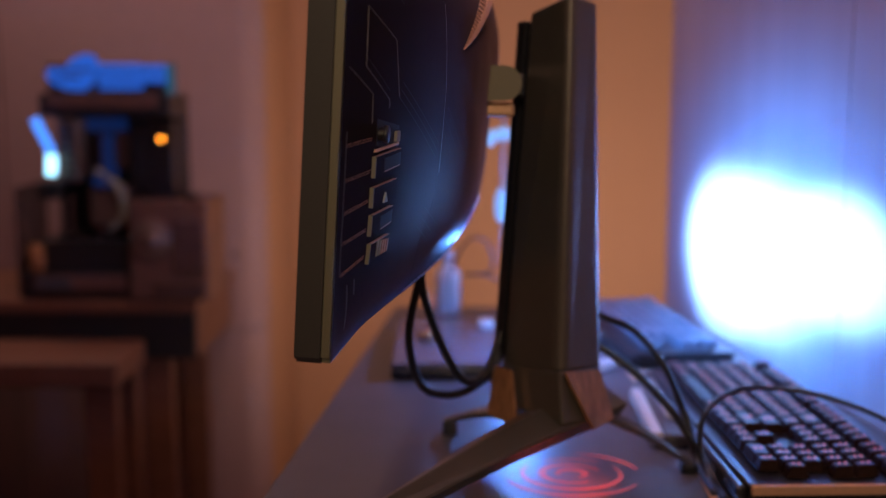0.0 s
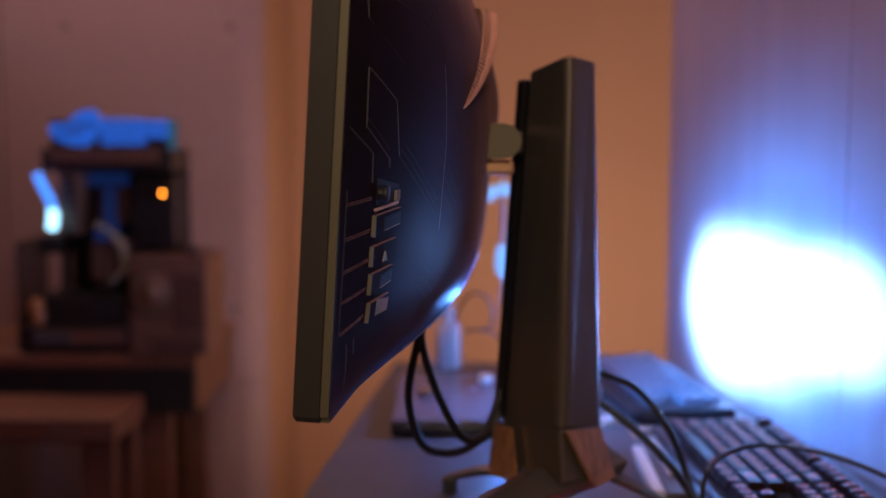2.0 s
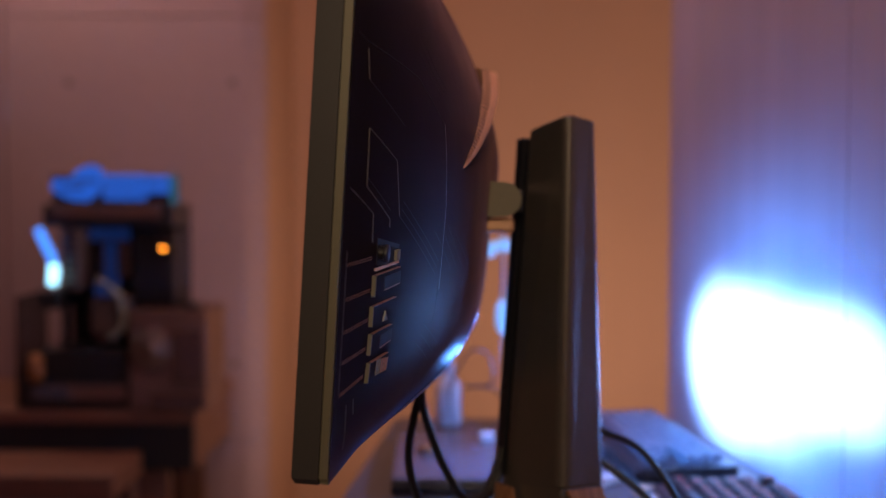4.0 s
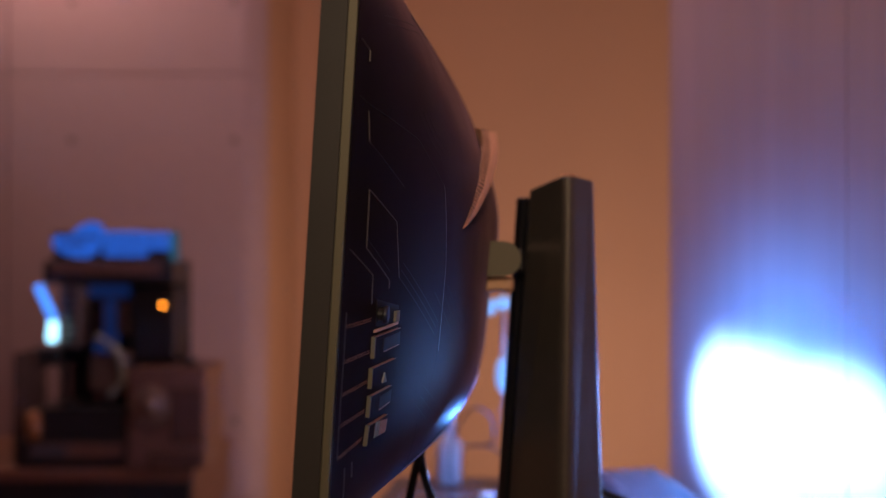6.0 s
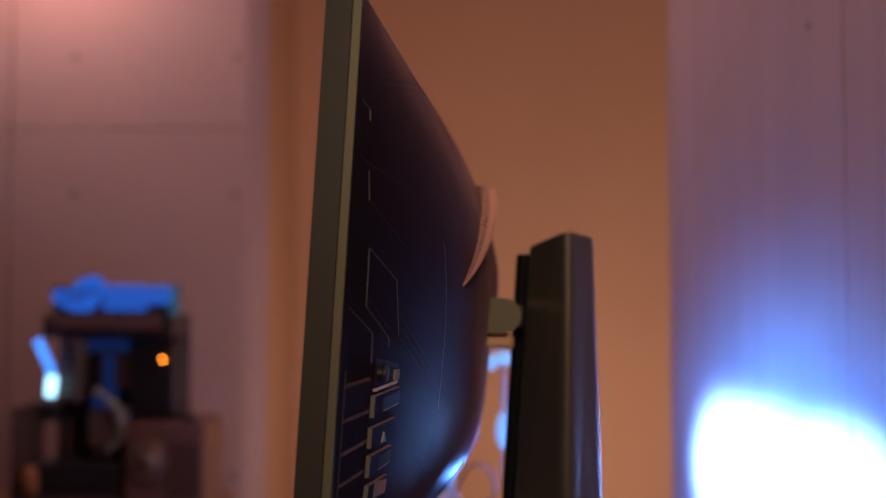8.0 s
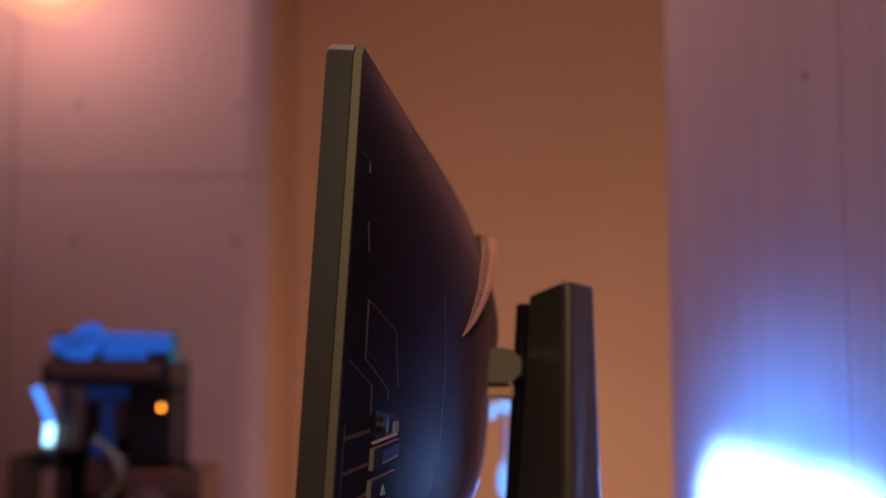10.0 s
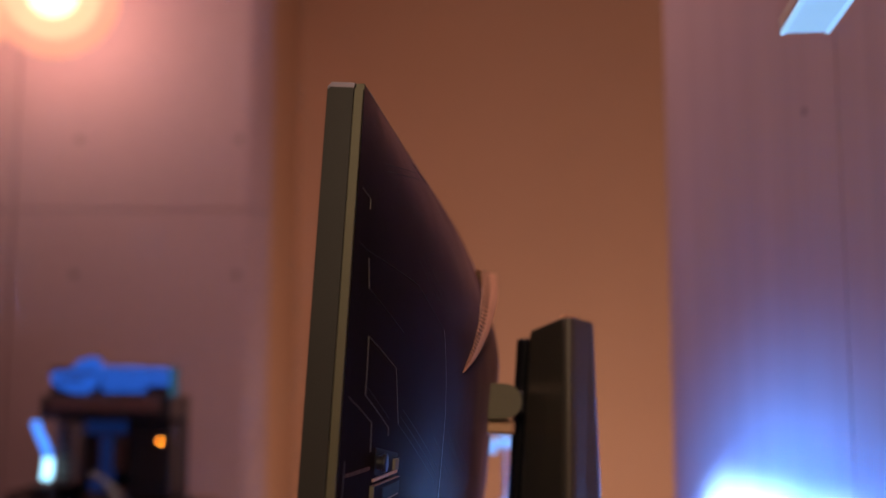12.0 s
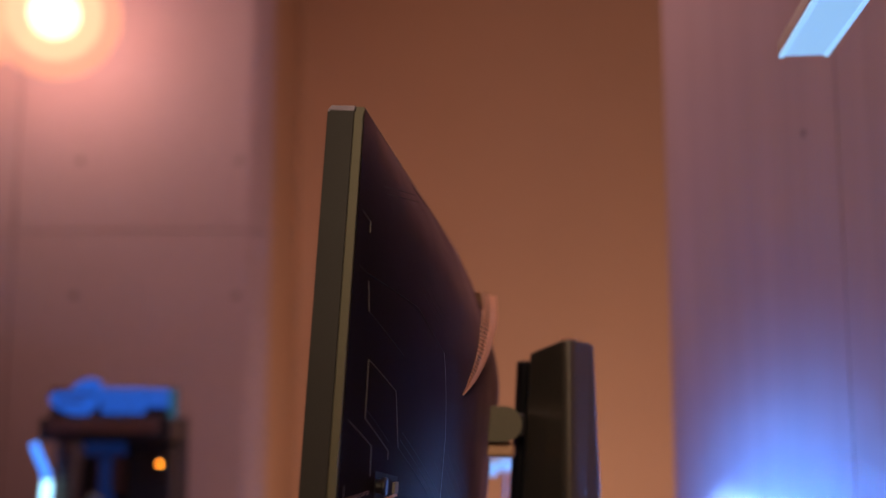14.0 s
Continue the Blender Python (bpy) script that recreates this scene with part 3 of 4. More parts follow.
def leg(start, end, w0, w1, z_start, z_end, t0, t1):
    """An angular leg with a ridge on top, from the hub down to its foot on the desk."""
    a, b = Vector(start), Vector(end)
    d = (b - a).normalized()
    s = Vector((-d.y, d.x))
    bm = bmesh.new()
    rings = []
    for p, w, z, t in ((a, w0, z_start, t0), (a.lerp(b, 0.5), (w0 + w1) / 2, z_start + (z_end - z_start) * 0.42, (t0 + t1) / 2), (b, w1, z_end, t1)):
        l, r = p + s * w / 2, p - s * w / 2
        rings.append([bm.verts.new(c) for c in ((l.x, l.y, z - t * 0.45), (p.x, p.y, z), (r.x, r.y, z - t * 0.45), (r.x * 0.7 + p.x * 0.3, r.y * 0.7 + p.y * 0.3, z - t), (l.x * 0.7 + p.x * 0.3, l.y * 0.7 + p.y * 0.3, z - t))])
    for m, n in zip(rings, rings[1:]):
        for i in range(5):
            bm.faces.new((m[i], m[(i + 1) % 5], n[(i + 1) % 5], n[i]))
    bm.faces.new(rings[0][::-1])
    bm.faces.new(rings[-1])
    bmesh.ops.bevel(bm, geom=bm.edges[:], offset=0.0012, segments=2, affect="EDGES")
    return bm


for start, end, w0, w1, zs, ze, t0, t1 in (((0.140, 0.970), (-0.066, 0.778), 0.070, 0.022, 0.074, 0.020, 0.030, 0.016),
                                           ((0.138, 0.952), (0.222, 0.936), 0.020, 0.011, 0.058, 0.010, 0.012, 0.006),
                                           ((0.070, 0.985), (0.003, 1.050), 0.024, 0.014, 0.050, 0.016, 0.014, 0.006)):
    limb = part("leg", leg(start, end, w0, w1, zs, ze, t0, t1), COLUMN, stand)
    foot = part("rubber_foot", box(-0.007, 0.007, -0.007, 0.007, 0, ze - t1 + 0.004, 0.001), RUBBER, limb)
    foot.matrix_local = pose(end[0] + (start[0] - end[0]) * 0.06, end[1] + (start[1] - end[1]) * 0.06, 0.0003)
# arm between column and monitor
cx, cz = 0.0505, EYE + 0.009 - DESK_Z
bm = bmesh.new()
ring = [(0.030, -0.0145), (cx, -0.0145)] + [(cx + 0.0145 * math.sin(radians(a)), -0.0145 * math.cos(radians(a))) for a in range(20, 180, 20)] + [(cx, 0.0145), (0.030, 0.0145)]
ends = [[bm.verts.new((x, y, cz + z)) for x, z in ring] for y in (0.915, 0.975)]
bm.faces.new(ends[0])
bm.faces.new(ends[1][::-1])
for i in range(len(ring)):
    bm.faces.new((ends[0][i], ends[0][(i + 1) % len(ring)], ends[1][(i + 1) % len(ring)], ends[1][i]))
part("tilt_knuckle", bm, KNUCKLE, stand, "khaki rounded tilt joint")
part("arm", box(0.035, 0.070, 0.945, 0.975, cz - 0.012, cz + 0.008, 0.003), CASE, stand)
# copper colour here carries the warm light on a darker plate
part("arm_hood", box(0.030, 0.060, 0.925, 0.980, cz - 0.028, cz - 0.016, 0.003), COPPER, stand, "lower plate of the joint, its warm light put into the copper colour")

# flat glowing arcs on the desk imitate the red mark thrown by the stand
mark = thing("glowing_arc_mark", pose(0.113, 0.930, DESK_Z + 0.0006), "red ring-shaped mark of glowing flat arcs imitating light thrown on the desk", "light mark")


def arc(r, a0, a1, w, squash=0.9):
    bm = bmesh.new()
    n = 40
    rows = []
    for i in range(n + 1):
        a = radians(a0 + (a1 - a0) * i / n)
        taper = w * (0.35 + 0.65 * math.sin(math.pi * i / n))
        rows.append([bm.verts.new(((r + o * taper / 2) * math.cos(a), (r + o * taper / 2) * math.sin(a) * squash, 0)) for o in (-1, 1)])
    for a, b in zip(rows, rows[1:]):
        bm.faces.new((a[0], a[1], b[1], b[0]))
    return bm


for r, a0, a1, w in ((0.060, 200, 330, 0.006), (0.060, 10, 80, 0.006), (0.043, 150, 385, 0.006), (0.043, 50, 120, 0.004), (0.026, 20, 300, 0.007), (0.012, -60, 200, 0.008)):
    part("arc", arc(r, a0, a1, w), RED_MARK_GLOW, mark)

# ---- cables ----


def cable(name, points, r, label):
    return tagged(part(name, tube([(x, y, EYE + z) for x, y, z in points], r), RUBBER, smooth=True), label, "cable")


cable("monitor_cable", [(-0.012, 0.905, -0.130), (-0.020, 0.90, -0.154), (-0.029, 0.92, -0.207), (-0.019, 0.94, -0.252), (0.001, 0.95, -0.264), (0.023, 0.96, -0.262), (0.047, 0.97, -0.244), (0.052, 0.978, -0.212)], 0.0036, "black cable looping from monitor to stand")
cable("monitor_cable", [(-0.010, 0.912, -0.130), (-0.018, 0.905, -0.152), (-0.009, 0.92, -0.192), (0.006, 0.94, -0.231), (0.021, 0.95, -0.252), (0.038, 0.96, -0.248), (0.050, 0.972, -0.222)], 0.0036, "black cable looping from monitor to stand")
cable("power_cable", [(0.134, 0.975, -0.190), (0.143, 0.97, -0.197), (0.173, 0.97, -0.211), (0.200, 0.96, -0.244), (0.217, 0.95, -0.288), (0.223, 0.93, -0.318), (0.224, 0.87, -0.3265)], 0.0030, "thin black cable hanging from the stand to the desk")
cable("power_cable", [(0.134, 0.975, -0.218), (0.144, 0.97, -0.226), (0.175, 0.96, -0.249), (0.202, 0.95, -0.277), (0.222, 0.94, -0.305), (0.232, 0.90, -0.326), (0.232, 0.86, -0.3265)], 0.0034, "black cable hanging from the stand to the desk")
cable("keyboard_cable", [(0.228, 0.86, -0.3265), (0.226, 0.90, -0.322), (0.223, 0.92, -0.306), (0.227, 0.93, -0.279), (0.251, 0.95, -0.264), (0.287, 0.96, -0.260), (0.334, 0.95, -0.264), (0.386, 0.93, -0.281), (0.425, 0.90, -0.31)], 0.0022, "thin black cable arching over the keyboard")
cable("far_cable", [(0.012, 1.52, -0.310), (0.010, 1.45, -0.24), (0.033, 1.40, -0.185), (0.058, 1.40, -0.19), (0.062, 1.40, -0.225), (0.030, 1.41, -0.232), (0.07, 1.42, -0.24), (0.10, 1.46, -0.31)], 0.0015, "dark cable curling at the far end of the desk")
cable("floor_cable", [(0.236, 0.88, -0.318), (0.238, 0.86, -0.322), (0.238, 0.80, -0.326), (0.23, 0.70, -0.3265)], 0.0038, "thick black cable lying on the desk")

# ---- keyboards ----
KEY_MESHES = {}
PITCH = 0.01905


def key_mesh(units, mat):
    """A tapered keycap with a dished look, shared by all keys of one width."""
    if (units, mat.name) not in KEY_MESHES:
        a, b, hgt = units * PITCH / 2 - 0.0005, PITCH / 2 - 0.0005, 0.0095
        bm = bmesh.new()
        rings = [[bm.verts.new((sx * (a - i), sy * (b - i), z)) for sx, sy in ((-1, -1), (1, -1), (1, 1), (-1, 1))] for i, z in ((0, 0), (0.0004, 0.0015), (0.0022, hgt - 0.0006), (0.0030, hgt))]
        for lo, hi in zip(rings, rings[1:]):
            for k in range(4):
                bm.faces.new((lo[k], lo[(k + 1) % 4], hi[(k + 1) % 4], hi[k]))
        bm.faces.new(rings[-1])
        bmesh.ops.recalc_face_normals(bm, faces=bm.faces)
        me = bpy.data.meshes.new("key")
        bm.to_mesh(me)
        bm.free()
        me.materials.append(mat)
        KEY_MESHES[units, mat.name] = me
    return KEY_MESHES[units, mat.name]


def key_rows(numpad):
    """Rows from the user's side: (row offset, [(left edge, width)])."""
    def run(start, widths):
        out, x = [], start
        for w in widths:
            out.append((x, w))
            x += w
        return out
    rows = [
        (0, run(0, [1.25, 1.25, 1.25, 6.25, 1.25, 1.25, 1.25, 1.25]) + run(15.25, [1, 1, 1]) + (run(18.5, [2, 1]) if numpad else [])),
        (1, run(0, [2.25] + [1] * 10 + [2.75]) + run(16.25, [1]) + (run(18.5, [1, 1, 1, 1]) if numpad else [])),
        (2, run(0, [1.75] + [1] * 11 + [2.25]) + (run(18.5, [1, 1, 1]) if numpad else [])),
        (3, run(0, [1.5] + [1] * 12 + [1.5]) + run(15.25, [1, 1, 1]) + (run(18.5, [1, 1, 1, 1]) if numpad else [])),
        (4, run(0, [1] * 13 + [2]) + run(15.25, [1, 1, 1]) + (run(18.5, [1, 1, 1, 1]) if numpad else [])),
        (5.25, run(0, [1]) + run(2, [1] * 4) + run(6.5, [1] * 4) + run(11, [1] * 4) + run(15.25, [1, 1, 1]) + (run(18.5, [1, 1, 1, 1]) if numpad else [])),
    ]
    return rows


def keyboard(m, numpad, label):
    """x runs along the keys to the user's right, y away from the user; the origin is the front right corner on the desk."""
    units = 22.5 if numpad else 18.25
    length, depth = units * PITCH + 0.016, 0.152
    kb = thing("keyboard", m, label, "keyboard", "keyboards on the desk")
    part("base", box(-length, 0, 0, depth, 0.001, 0.015, 0.002), CASE, kb)
    part("top_plate", box(-length - 0.001, 0.001, -0.001, depth + 0.001, 0.0152, 0.0205, 0.0015), PLATE, kb, "dark brushed aluminium plate")
    part("side_edge", box(0.0012, 0.0075, 0.001, depth - 0.001, 0.012, 0.0205, 0.0012), COPPER if numpad else CASE, kb, "dull side edge of the keyboard")
    part("front_lip", box(-length, 0, -0.010, -0.0012, 0.004, 0.0185, 0.003), PLATE, kb, "dark metal front lip")
    marks = bmesh.new()
    for row, keys in key_rows(numpad):
        y = 0.014 + (row + 0.5) * PITCH
        for x, w in keys:
            key = new("key", key_mesh(w, KEYCAP if numpad else KEYCAP_LIT))
            key.parent = kb
            cxk = -length + 0.008 + (x + w / 2) * PITCH
            zk = 0.0212 + 0.0006 * abs(row - 2)
            key.matrix_local = pose(cxk, y, zk, (row - 2) * 1.5, 0, 0)
            if numpad and w < 6:
                s = 0.0026 if w < 2 else 0.0045
                zt = zk + 0.0100
                for y0, y1 in ((-0.0030, -0.0012), (0.0016, 0.0038)):
                    marks.faces.new([marks.verts.new((cxk + a, y + b, zt + 0.0003)) for a, b in ((-s, y0), (s, y0), (s, y1), (-s, y1))])
    if numpad:
        tagged(part("key_legends", marks, LEGEND, kb, "dim red backlit legends"), kind="stuff")
    for x in (-0.03, -length + 0.03):
        for y in (0.02, depth - 0.02):
            foot = part("rubber_foot", cylinder(0.006, 0.006, 0, 0.0016, 12), RUBBER, kb)
            foot.matrix_local = pose(x, y, 0)
    return kb


main_keyboard = keyboard(pose(0.246, 0.850, DESK_Z, 0, 0, -88.3), True, "full-size black mechanical keyboard with copper edge on the desk")
small_keyboard = keyboard(pose(0.236, 1.300, DESK_Z, 0, 0, -84), False, "compact mechanical keyboard farther along the desk, wall reflection put into its pale key colour")
main_keyboard.scale, small_keyboard.scale = (0.83, 1, 1), (0.85, 0.78, 1)

# wrist rest in front of the keyboard; white strips carry its edge highlights
rest = thing("wrist_rest", pose(0.214, 1.000, DESK_Z, 0, 0, -2.5), "slim dark wrist rest, edge highlights put in as pale strips", "wrist rest")
part("pad", box(-0.006, 0.018, 0, 0.21, 0, 0.013, 0.003), DESK, rest)
part("edge_strip", box(-0.018, -0.0062, 0, 0.16, 0.002, 0.016, 0.003), WHITE, rest, "pale strip in place of an edge highlight")
part("edge_strip", box(0.0040, 0.0125, 0.05, 0.19, 0.0132, 0.0185, 0.002), WHITE, rest, "pale strip in place of an edge highlight")
pad = thing("mouse_pad", pose(0.225, 0.86, DESK_Z, 0, 0, -3), "small tan pad beside the keyboard", "pad")
part("sheet", box(-0.006, 0.012, -0.06, 0.09, 0.0003, 0.003, 0.001), COPPER, pad)

# made-up flat piece for an unidentified tan strip
card = tagged(part("card", box(0, 0.072, 0, 0.048, 0, 0.005, 0.001), COPPER), "flat tan strip lying between the keyboards", "card")
card.matrix_world = pose(0.222, 1.226, DESK_Z + 0.0003, 0, 0, 4)
# small glossy white pieces made up for bright shapes lying behind the stand
for x, y, a, size in ((0.206, 1.475, -50, (0.016, 0.045)), (0.196, 1.300, -48, (0.007, 0.025))):
    piece = tagged(part("plastic_clip", prism([(-size[0], -size[1]), (size[0], -size[1] * 0.6), (size[0] * 0.7, size[1]), (-size[0] * 0.8, size[1] * 0.7)], 0, 0.012, 0.003), WHITE), "small glossy white piece made up for a bright shape on the desk", "clip")
    piece.matrix_world = pose(x, y, DESK_Z + 0.0003, 0, 0, a)

# ---- far end of the desk ----
laptop = thing("laptop", pose(0.015, 1.245, DESK_Z), "closed grey laptop with black front edge on the desk", "laptop")
part("base", box(-0.075, 0.105, 0, 0.26, 0.002, 0.014, 0.003), CASE, laptop)
part("lid", box(-0.075, 0.105, 0.003, 0.26, 0.0145, 0.020, 0.002), GREY, laptop, "smooth grey lid")
for x in (-0.06, 0.09):
    for y in (0.02, 0.24):
        foot = part("rubber_foot", cylinder(0.006, 0.006, 0, 0.003, 12), RUBBER, laptop)
        foot.matrix_local = pose(x, y, 0)
bottle = thing("bottle", pose(0.008, 1.655, DESK_Z), "small white plastic bottle at the end of the desk", "bottle")


def lathe(profile, n=28):
    bm = bmesh.new()
    rings = [[bm.verts.new((r * math.cos(2 * math.pi * k / n), r * math.sin(2 * math.pi * k / n), z)) for k in range(n)] for r, z in profile]
    for a, b in zip(rings, rings[1:]):
        for k in range(n):
            bm.faces.new((a[k], a[(k + 1) % n], b[(k + 1) % n], b[k]))
    bm.faces.new(rings[0][::-1])
    bm.faces.new(rings[-1])
    return bm


part("body", lathe([(0.017, 0), (0.019, 0.003), (0.019, 0.055), (0.016, 0.066), (0.008, 0.074), (0.008, 0.080)]), WHITE, bottle, smooth=True)
part("cap", lathe([(0.0095, 0.0803), (0.0095, 0.094), (0.008, 0.096)]), WHITE, bottle, "bright white screw cap", smooth=True)
# pole and foot are made up to carry the bright blue-white spots
clip = thing("light_spot_pole", pose(0.0815, 1.50, DESK_Z), "slim made-up pole carrying small glowing blue-white spots", "lamp")
part("pole", cylinder(0.0025, 0.0025, 0, 0.30, 12), ALUMINIUM, clip)
part("foot", cylinder(0.02, 0.018, 0, 0.006, 24, 0.001), CASE, clip)
for dx, dz, rx, rz in ((0.0, 0.277, 0.013, 0.009), (-0.017, 0.271, 0.007, 0.011), (-0.002, 0.180, 0.009, 0.024)):
    bm = bmesh.new()
    bmesh.ops.create_uvsphere(bm, u_segments=20, v_segments=12, radius=1)
    for v in bm.verts:
        v.co = Vector((v.co.x * rx, v.co.y * 0.008, v.co.z * rz))
    pad2 = part("light", bm, LED_PALE, clip, "small rounded glowing blue-white spot", smooth=True)
    pad2.matrix_local = pose(dx, -0.004, dz)
for x, y, r, mat, label in ((0.058, 1.46, 0.010, WHITE, "small pale pinkish round knob on the laptop"), (-0.020, 1.38, 0.011, AMBER, "small reddish round knob on the laptop")):
    dot = tagged(part("round_knob", lathe([(r, 0), (r, 0.006), (r * 0.8, 0.009)]), mat, smooth=True), label, "knob")
    dot.matrix_world = pose(x, y, DESK_Z + 0.0201)

# ---- pendant light bar over the keyboard ----
bar = thing("light_bar", pose(0.3045, 0.90, 1.395, 0, 0, -6.4), "slim pendant light bar glowing pale blue underneath", "light")
part("housing", box(-0.0205, 0.0205, -0.62, 0.001, 0.003, 0.016, 0.002), ALUMINIUM, bar)
part("light_panel", box(-0.016, 0.016, -0.615, -0.004, 0.0005, 0.0028), BAR_LIGHT, bar, "glowing pale blue diffuser")
for x0, x1 in ((-0.0202, -0.0165), (0.0165, 0.0202)):
    part("panel_edge", box(x0, x1, -0.617, -0.001, 0.0, 0.0028), BAR_EDGE, bar, "brighter blue diffuser edge")
for y in (-0.25, -0.55):
    wire = part("hanging_wire", cylinder(0.0012, 0.0012, 0.016, 1.404, 8), ALUMINIUM, bar)
    wire.matrix_local = pose(0, y, 0)

# ---- globe wall lamp ----
globe_lamp = thing("globe_wall_lamp", pose(-0.968, 2.6, 2.0), "wall lamp with two amber glass globes, switched on", "wall lamp")
part("wall_plate", box(-0.10, 0.10, -0.012, 0, -0.03, 0.03, 0.003), COPPER, globe_lamp)
for x, z in ((0.068, -0.002), (-0.150, 0.012)):
    bm = bmesh.new()
    bmesh.ops.create_uvsphere(bm, u_segments=32, v_segments=20, radius=0.150)
    globe = part("globe", bm, GLOBE, globe_lamp, "amber glass globe", smooth=True)
    globe.matrix_local = pose(x, -0.168, z)
    globe.visible_shadow = False
    bm = bmesh.new()
    bmesh.ops.create_uvsphere(bm, u_segments=20, v_segments=12, radius=0.058)
    bulb = part("bulb", bm, BULB, globe, "glowing warm bulb", smooth=True)
    bulb.visible_shadow = False
    bm = bmesh.new()
    bmesh.ops.create_uvsphere(bm, u_segments=28, v_segments=16, radius=0.108)
    glow_shell = part("glow_shell", bm, GLOBE_GLOW, globe, "added inner shell that grades the globe's glow", smooth=True)
    glow_shell.visible_shadow = False
    arm = part("arm", cylinder(0.006, 0.006, 0, 0.018, 12), COPPER, globe_lamp)
    arm.matrix_local = pose(x, -0.0005, z, 90, 0, 0)

# ---- side table, stool, computer ----
table = thing("side_table", pose(-1.15, 2.19, 0), "brown wooden side table with deep apron, its front darkened for shade", "table")
part("table_top", box(-0.1, 0.655, 0, 0.40, 0.640, 0.667, 0.004), WOOD, table)
# front board gets black in place of wood for the shade below the top
part("apron", box(-0.08, 0.645, 0.012, 0.025, 0.543, 0.6395, 0.002), CASE, table, "front board, apron shade put into its dark colour")
part("apron", box(0.630, 0.648, 0.0255, 0.39, 0.543, 0.6395, 0.002), WOOD, table)
for x, y in ((0.528, 0.03), (0.528, 0.36), (-0.06, 0.03), (-0.06, 0.36)):
    part("leg", box(x, x + 0.063, y, y + 0.03, 0, 0.5425, 0.003), WOOD, table)
stool = thing("wooden_stool", pose(-0.85, 2.02, 0), "plain wooden stool pushed up to the side table", "stool")
part("seat", box(-0.28, 0.255, -0.06, 0.14, 0.545, 0.594, 0.006), WOOD, stool)
for x in (-0.26, 0.187):
    for y in (-0.045, 0.09):
        part("leg", box(x, x + 0.06, y, y + 0.035, 0, 0.5445, 0.004), WOOD, stool)
part("stretcher", box(-0.199, 0.186, -0.035, -0.015, 0.18, 0.21, 0.003), WOOD, stool)


def across(v):
    """Metres across the computer's front, from steps of about 1.1 mm."""
    return (v - 784) * 0.001115 + 0.68


def up(v):
    """Metres above its table, from steps counted downwards."""
    return 0.475 - (v - 110) * 0.00113


# open-frame computer: places run across its front, 0.475 m high
computer = thing("open_frame_computer", pose(-0.68, 2.2, 0.667), "open-frame black computer with glowing sign and blue tube light", "computer")
part("back_panel", box(across(68), across(296), 0.16, 0.172, 0.03, up(165), 0.002), CASE, computer)
part("base_tray", box(across(22), across(218), -0.005, 0.20, 0.0, 0.056, 0.004), CASE, computer)
part("base_plate", box(across(46), across(212), -0.010, -0.0055, up(512), up(486), 0.001), BRONZE, computer, "bronze front plate of the base")
part("badge", box(across(50), across(112), -0.013, -0.0103, up(509), up(490), 0.001), GREY, computer, "plain pale badge")
for x0, x1 in ((66, 76), (288, 299)):
    part("upright", box(across(x0), across(x1), 0.10, 0.13, 0.05, up(165), 0.002), CASE, computer)
part("top_beam", box(across(66), across(298), 0.0, 0.16, up(205), up(164), 0.003), CASE, computer)
part("beam_front", box(across(80), across(278), -0.006, -0.0005, up(190), up(168), 0.002), BRONZE, computer, "reddish-brown front strip")
# glowing sign: a slanted eye-like plate and two bars
sign = part("sign_plate", box(across(72), across(303), 0.035, 0.041, up(163.5), up(112), 0.002), SMOKE, computer, "dark acrylic plate of the sign")
part("glow_bar", box(across(166), across(246), 0.026, 0.0345, up(158), up(112), 0.004), SIGN, sign)
part("glow_bar", box(across(248), across(290), 0.026, 0.0345, up(146), up(114), 0.004), SIGN, sign)
part("glow_end", box(across(287), across(302), 0.0255, 0.0345, up(166), up(114), 0.003), material("dim_sign_glow", (0.02, 0.04, 0.1), 0.4, emit=(0.02, 0.10, 0.16), power=0.7), sign)
eye = [(72, 128), (84, 118), (104, 124), (122, 102), (146, 94), (164, 100), (165, 122), (158, 146), (140, 160), (116, 160), (92, 152), (76, 142)]
bm = prism([(across(x), up(y)) for x, y in eye], -0.0345, -0.026, 0.001)
for v in bm.verts:
    v.co = Vector((v.co.x, -v.co.z, v.co.y))
part("glow_emblem", bm, SIGN, sign)
for x0, x1, z0, z1 in ((86, 132, 139, 134), (112, 158, 126, 121), (170, 242, 126, 123), (170, 242, 146, 143), (252, 286, 131, 128)):
    part("dark_slit", box(across(x0), across(x1), 0.0245, 0.0258, up(z0), up(z1), 0.0005), SMOKE, sign)
# tube light bent at an angle
tube_light = part("tube_light", tube([(across(64), -0.02, up(208)), (across(76), -0.02, up(234)), (across(88), -0.02, up(258)), (across(90), -0.02, up(270))], 0.0085), LED_BLUE, computer, "glowing blue bent tube", smooth=True)
part("tube_end", tube([(across(90), -0.02, up(271)), (across(91), -0.02, up(284)), (across(88), -0.02, up(306))], 0.010), LED_HOT, tube_light, "brightest end of the tube", smooth=True)
part("tube_holder", box(across(60), across(100), -0.015, 0.10, up(350), up(318), 0.004), CASE, computer)
led = bmesh.new()
bmesh.ops.create_uvsphere(led, u_segments=12, v_segments=8, radius=0.0035)
dot = part("indicator_led", led, LED_ORANGE, computer, "tiny orange indicator light", smooth=True)
dot.matrix_local = pose(across(284), -0.012, up(243))
fan = part("fan_frame", box(across(100), across(132), 0.0, 0.12, up(320), up(208), 0.006), HEATSINK, computer, "bronze-grey fan housing")
for k in range(7):
    part("fan_slat", box(across(104), across(128), -0.004, -0.0005, up(312 - 15 * k), up(306 - 15 * k), 0.001), CASE, fan)
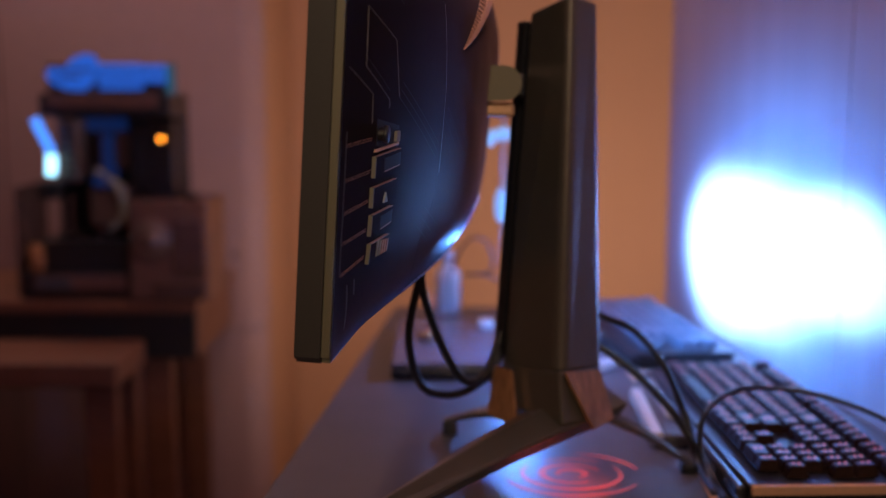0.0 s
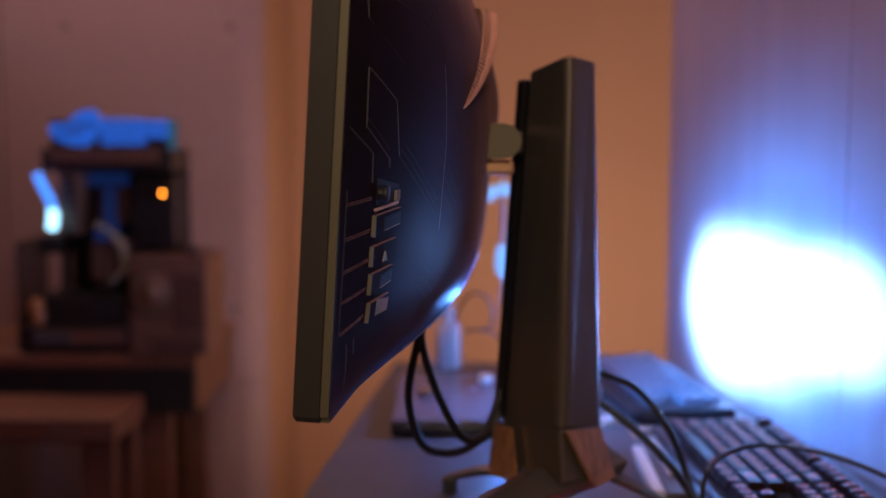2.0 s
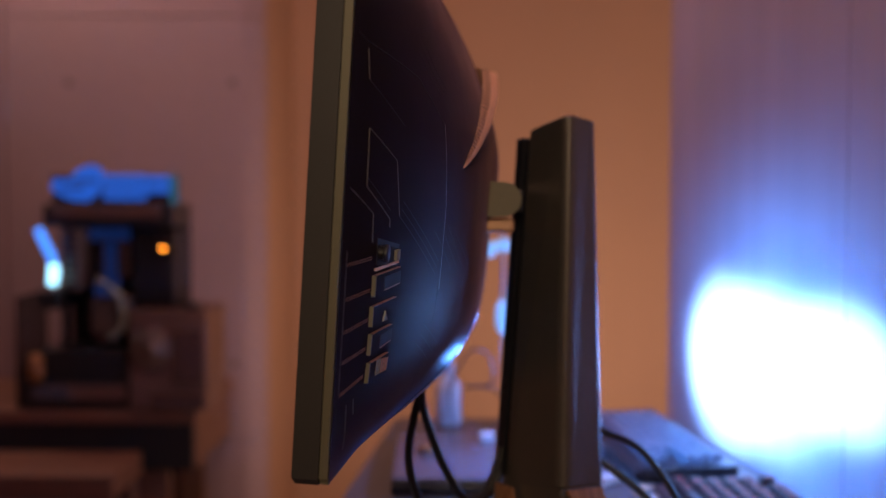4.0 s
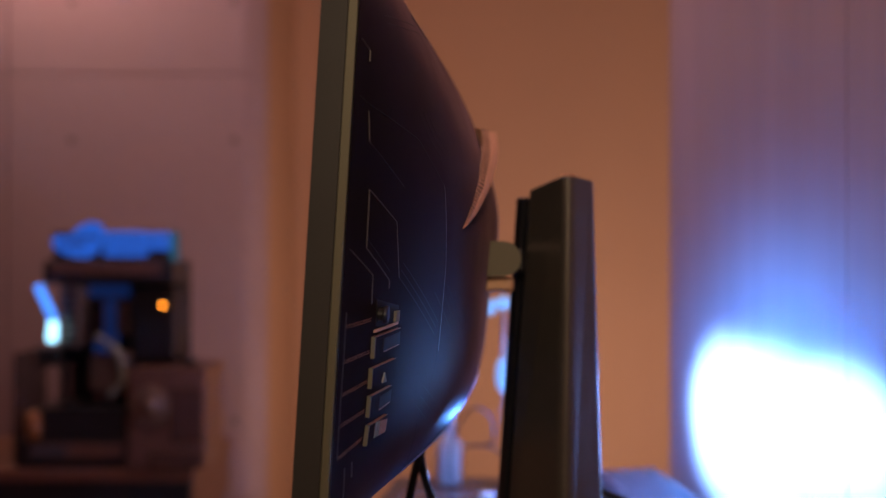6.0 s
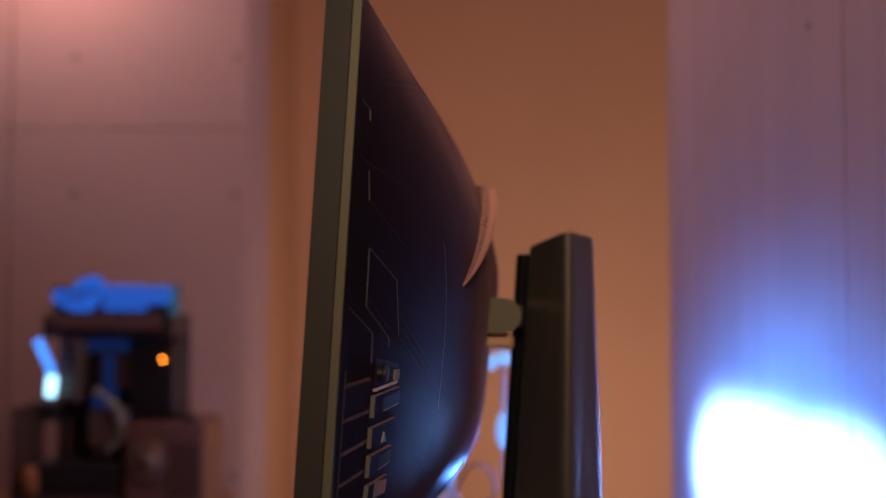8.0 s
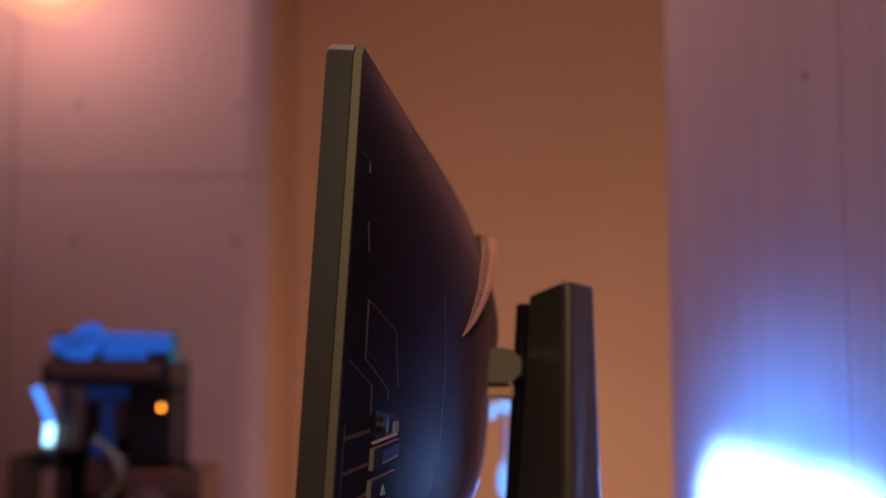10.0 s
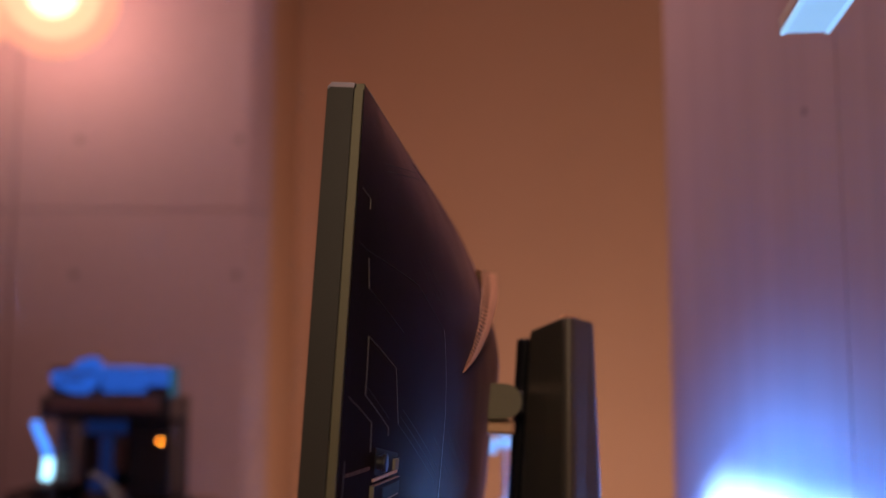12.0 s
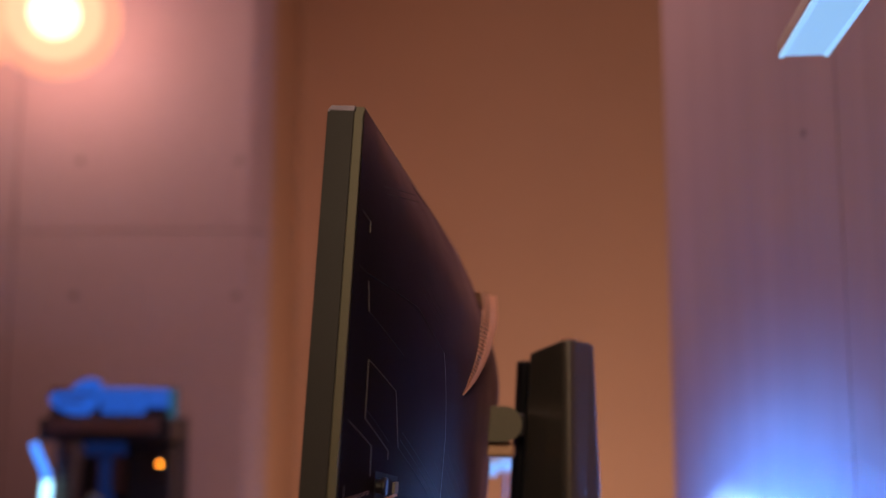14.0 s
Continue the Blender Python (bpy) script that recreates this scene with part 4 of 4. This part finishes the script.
board = part("circuit_board", box(across(134), across(292), 0.148, 0.1595, up(440), up(210), 0.001), BOARD, computer)
part("cooler", box(across(146), across(206), 0.07, 0.1475, up(300), up(228), 0.004), HEATSINK, board)
part("graphics_card", box(across(140), across(214), 0.03, 0.1475, up(400), up(330), 0.006), HEATSINK, computer, "bronze graphics card housing")
glow = part("card_glow", box(across(150), across(190), 0.022, 0.0295, up(330), up(308), 0.003), material("soft_blue_glow", (0.02, 0.03, 0.08), 0.4, emit=(0.01, 0.05, 0.26), power=0.2), computer, "soft blue glowing strip")
for x0, x1, y0, y1 in ((128, 206, 232, 208), (152, 186, 316, 296), (158, 180, 300, 236)):
    part("glow_strip", box(across(x0), across(x1), 0.060, 0.0655, up(y0), up(y1), 0.002), glow.data.materials[0], computer)
radiator = part("radiator", box(across(216), across(294), 0.04, 0.14, up(345), up(212), 0.003), CASE, computer)
for k in range(9):
    part("radiator_fin", box(across(222), across(288), 0.035, 0.0395, up(338 - 14 * k), up(332 - 14 * k), 0.001), PLATE, radiator)
reservoir = part("reservoir", lathe([(0.035, 0), (0.036, 0.004), (0.036, 0.08), (0.030, 0.088)]), SMOKE, computer, smooth=True)
reservoir.matrix_local = pose(across(165), 0.07, up(418))
part("shelf", box(across(56), across(214), 0.0, 0.14, up(482), up(424), 0.004), CASE, computer)
pipe = part("coolant_tube", tube([(across(150), 0.04, up(300)), (across(196), 0.02, up(330)), (across(204), 0.02, up(380)), (across(178), 0.03, up(408))], 0.008), material("pale_coolant_tube", (0.35, 0.38, 0.34), 0.25), computer, "pale coolant tube", smooth=True)
coil = part("amber_part", lathe([(0.014, 0), (0.016, 0.02), (0.014, 0.05), (0.008, 0.056)]), AMBER, computer, "amber rounded fitting", smooth=True)
coil.matrix_local = pose(across(50), 0.0, 0.0565)
part("side_glass", box(across(6), across(12), 0.02, 0.19, 0.0, up(330), 0.002), SMOKE, computer, "smoked side pane")

# bronze box beside it
unit = thing("drive_box", pose(-0.68, 2.17, 0.667), "brown smoked-acrylic box with a round fan", "computer box")
part("body", box(across(222), across(362), 0.01, 0.19, 0.002, up(352), 0.004), BRONZE, unit)
part("dark_window", box(across(300), across(356), 0.004, 0.0095, up(480), up(388), 0.002), SMOKE, unit, "dark glossy window")
part("lower_window", box(across(262), across(356), 0.004, 0.0095, up(528), up(500), 0.002), SMOKE, unit)
fan2 = part("fan_ring", lathe([(0.040, 0), (0.042, 0.004), (0.036, 0.005), (0.012, 0.003), (0.011, 0.006), (0.004, 0.007)]), HEATSINK, unit, smooth=True)
fan2.matrix_local = pose(across(262), 0.0095, up(420), 90, 0, 0)
part("top_knob", box(across(318), across(340), 0.03, 0.06, up(352) + 0.0003, up(340), 0.002), CASE, unit)
for x in (across(230), across(354)):
    for y in (0.03, 0.17):
        foot = part("rubber_foot", cylinder(0.006, 0.006, 0, 0.003, 12), RUBBER, unit)
        foot.matrix_local = pose(x, y, 0)
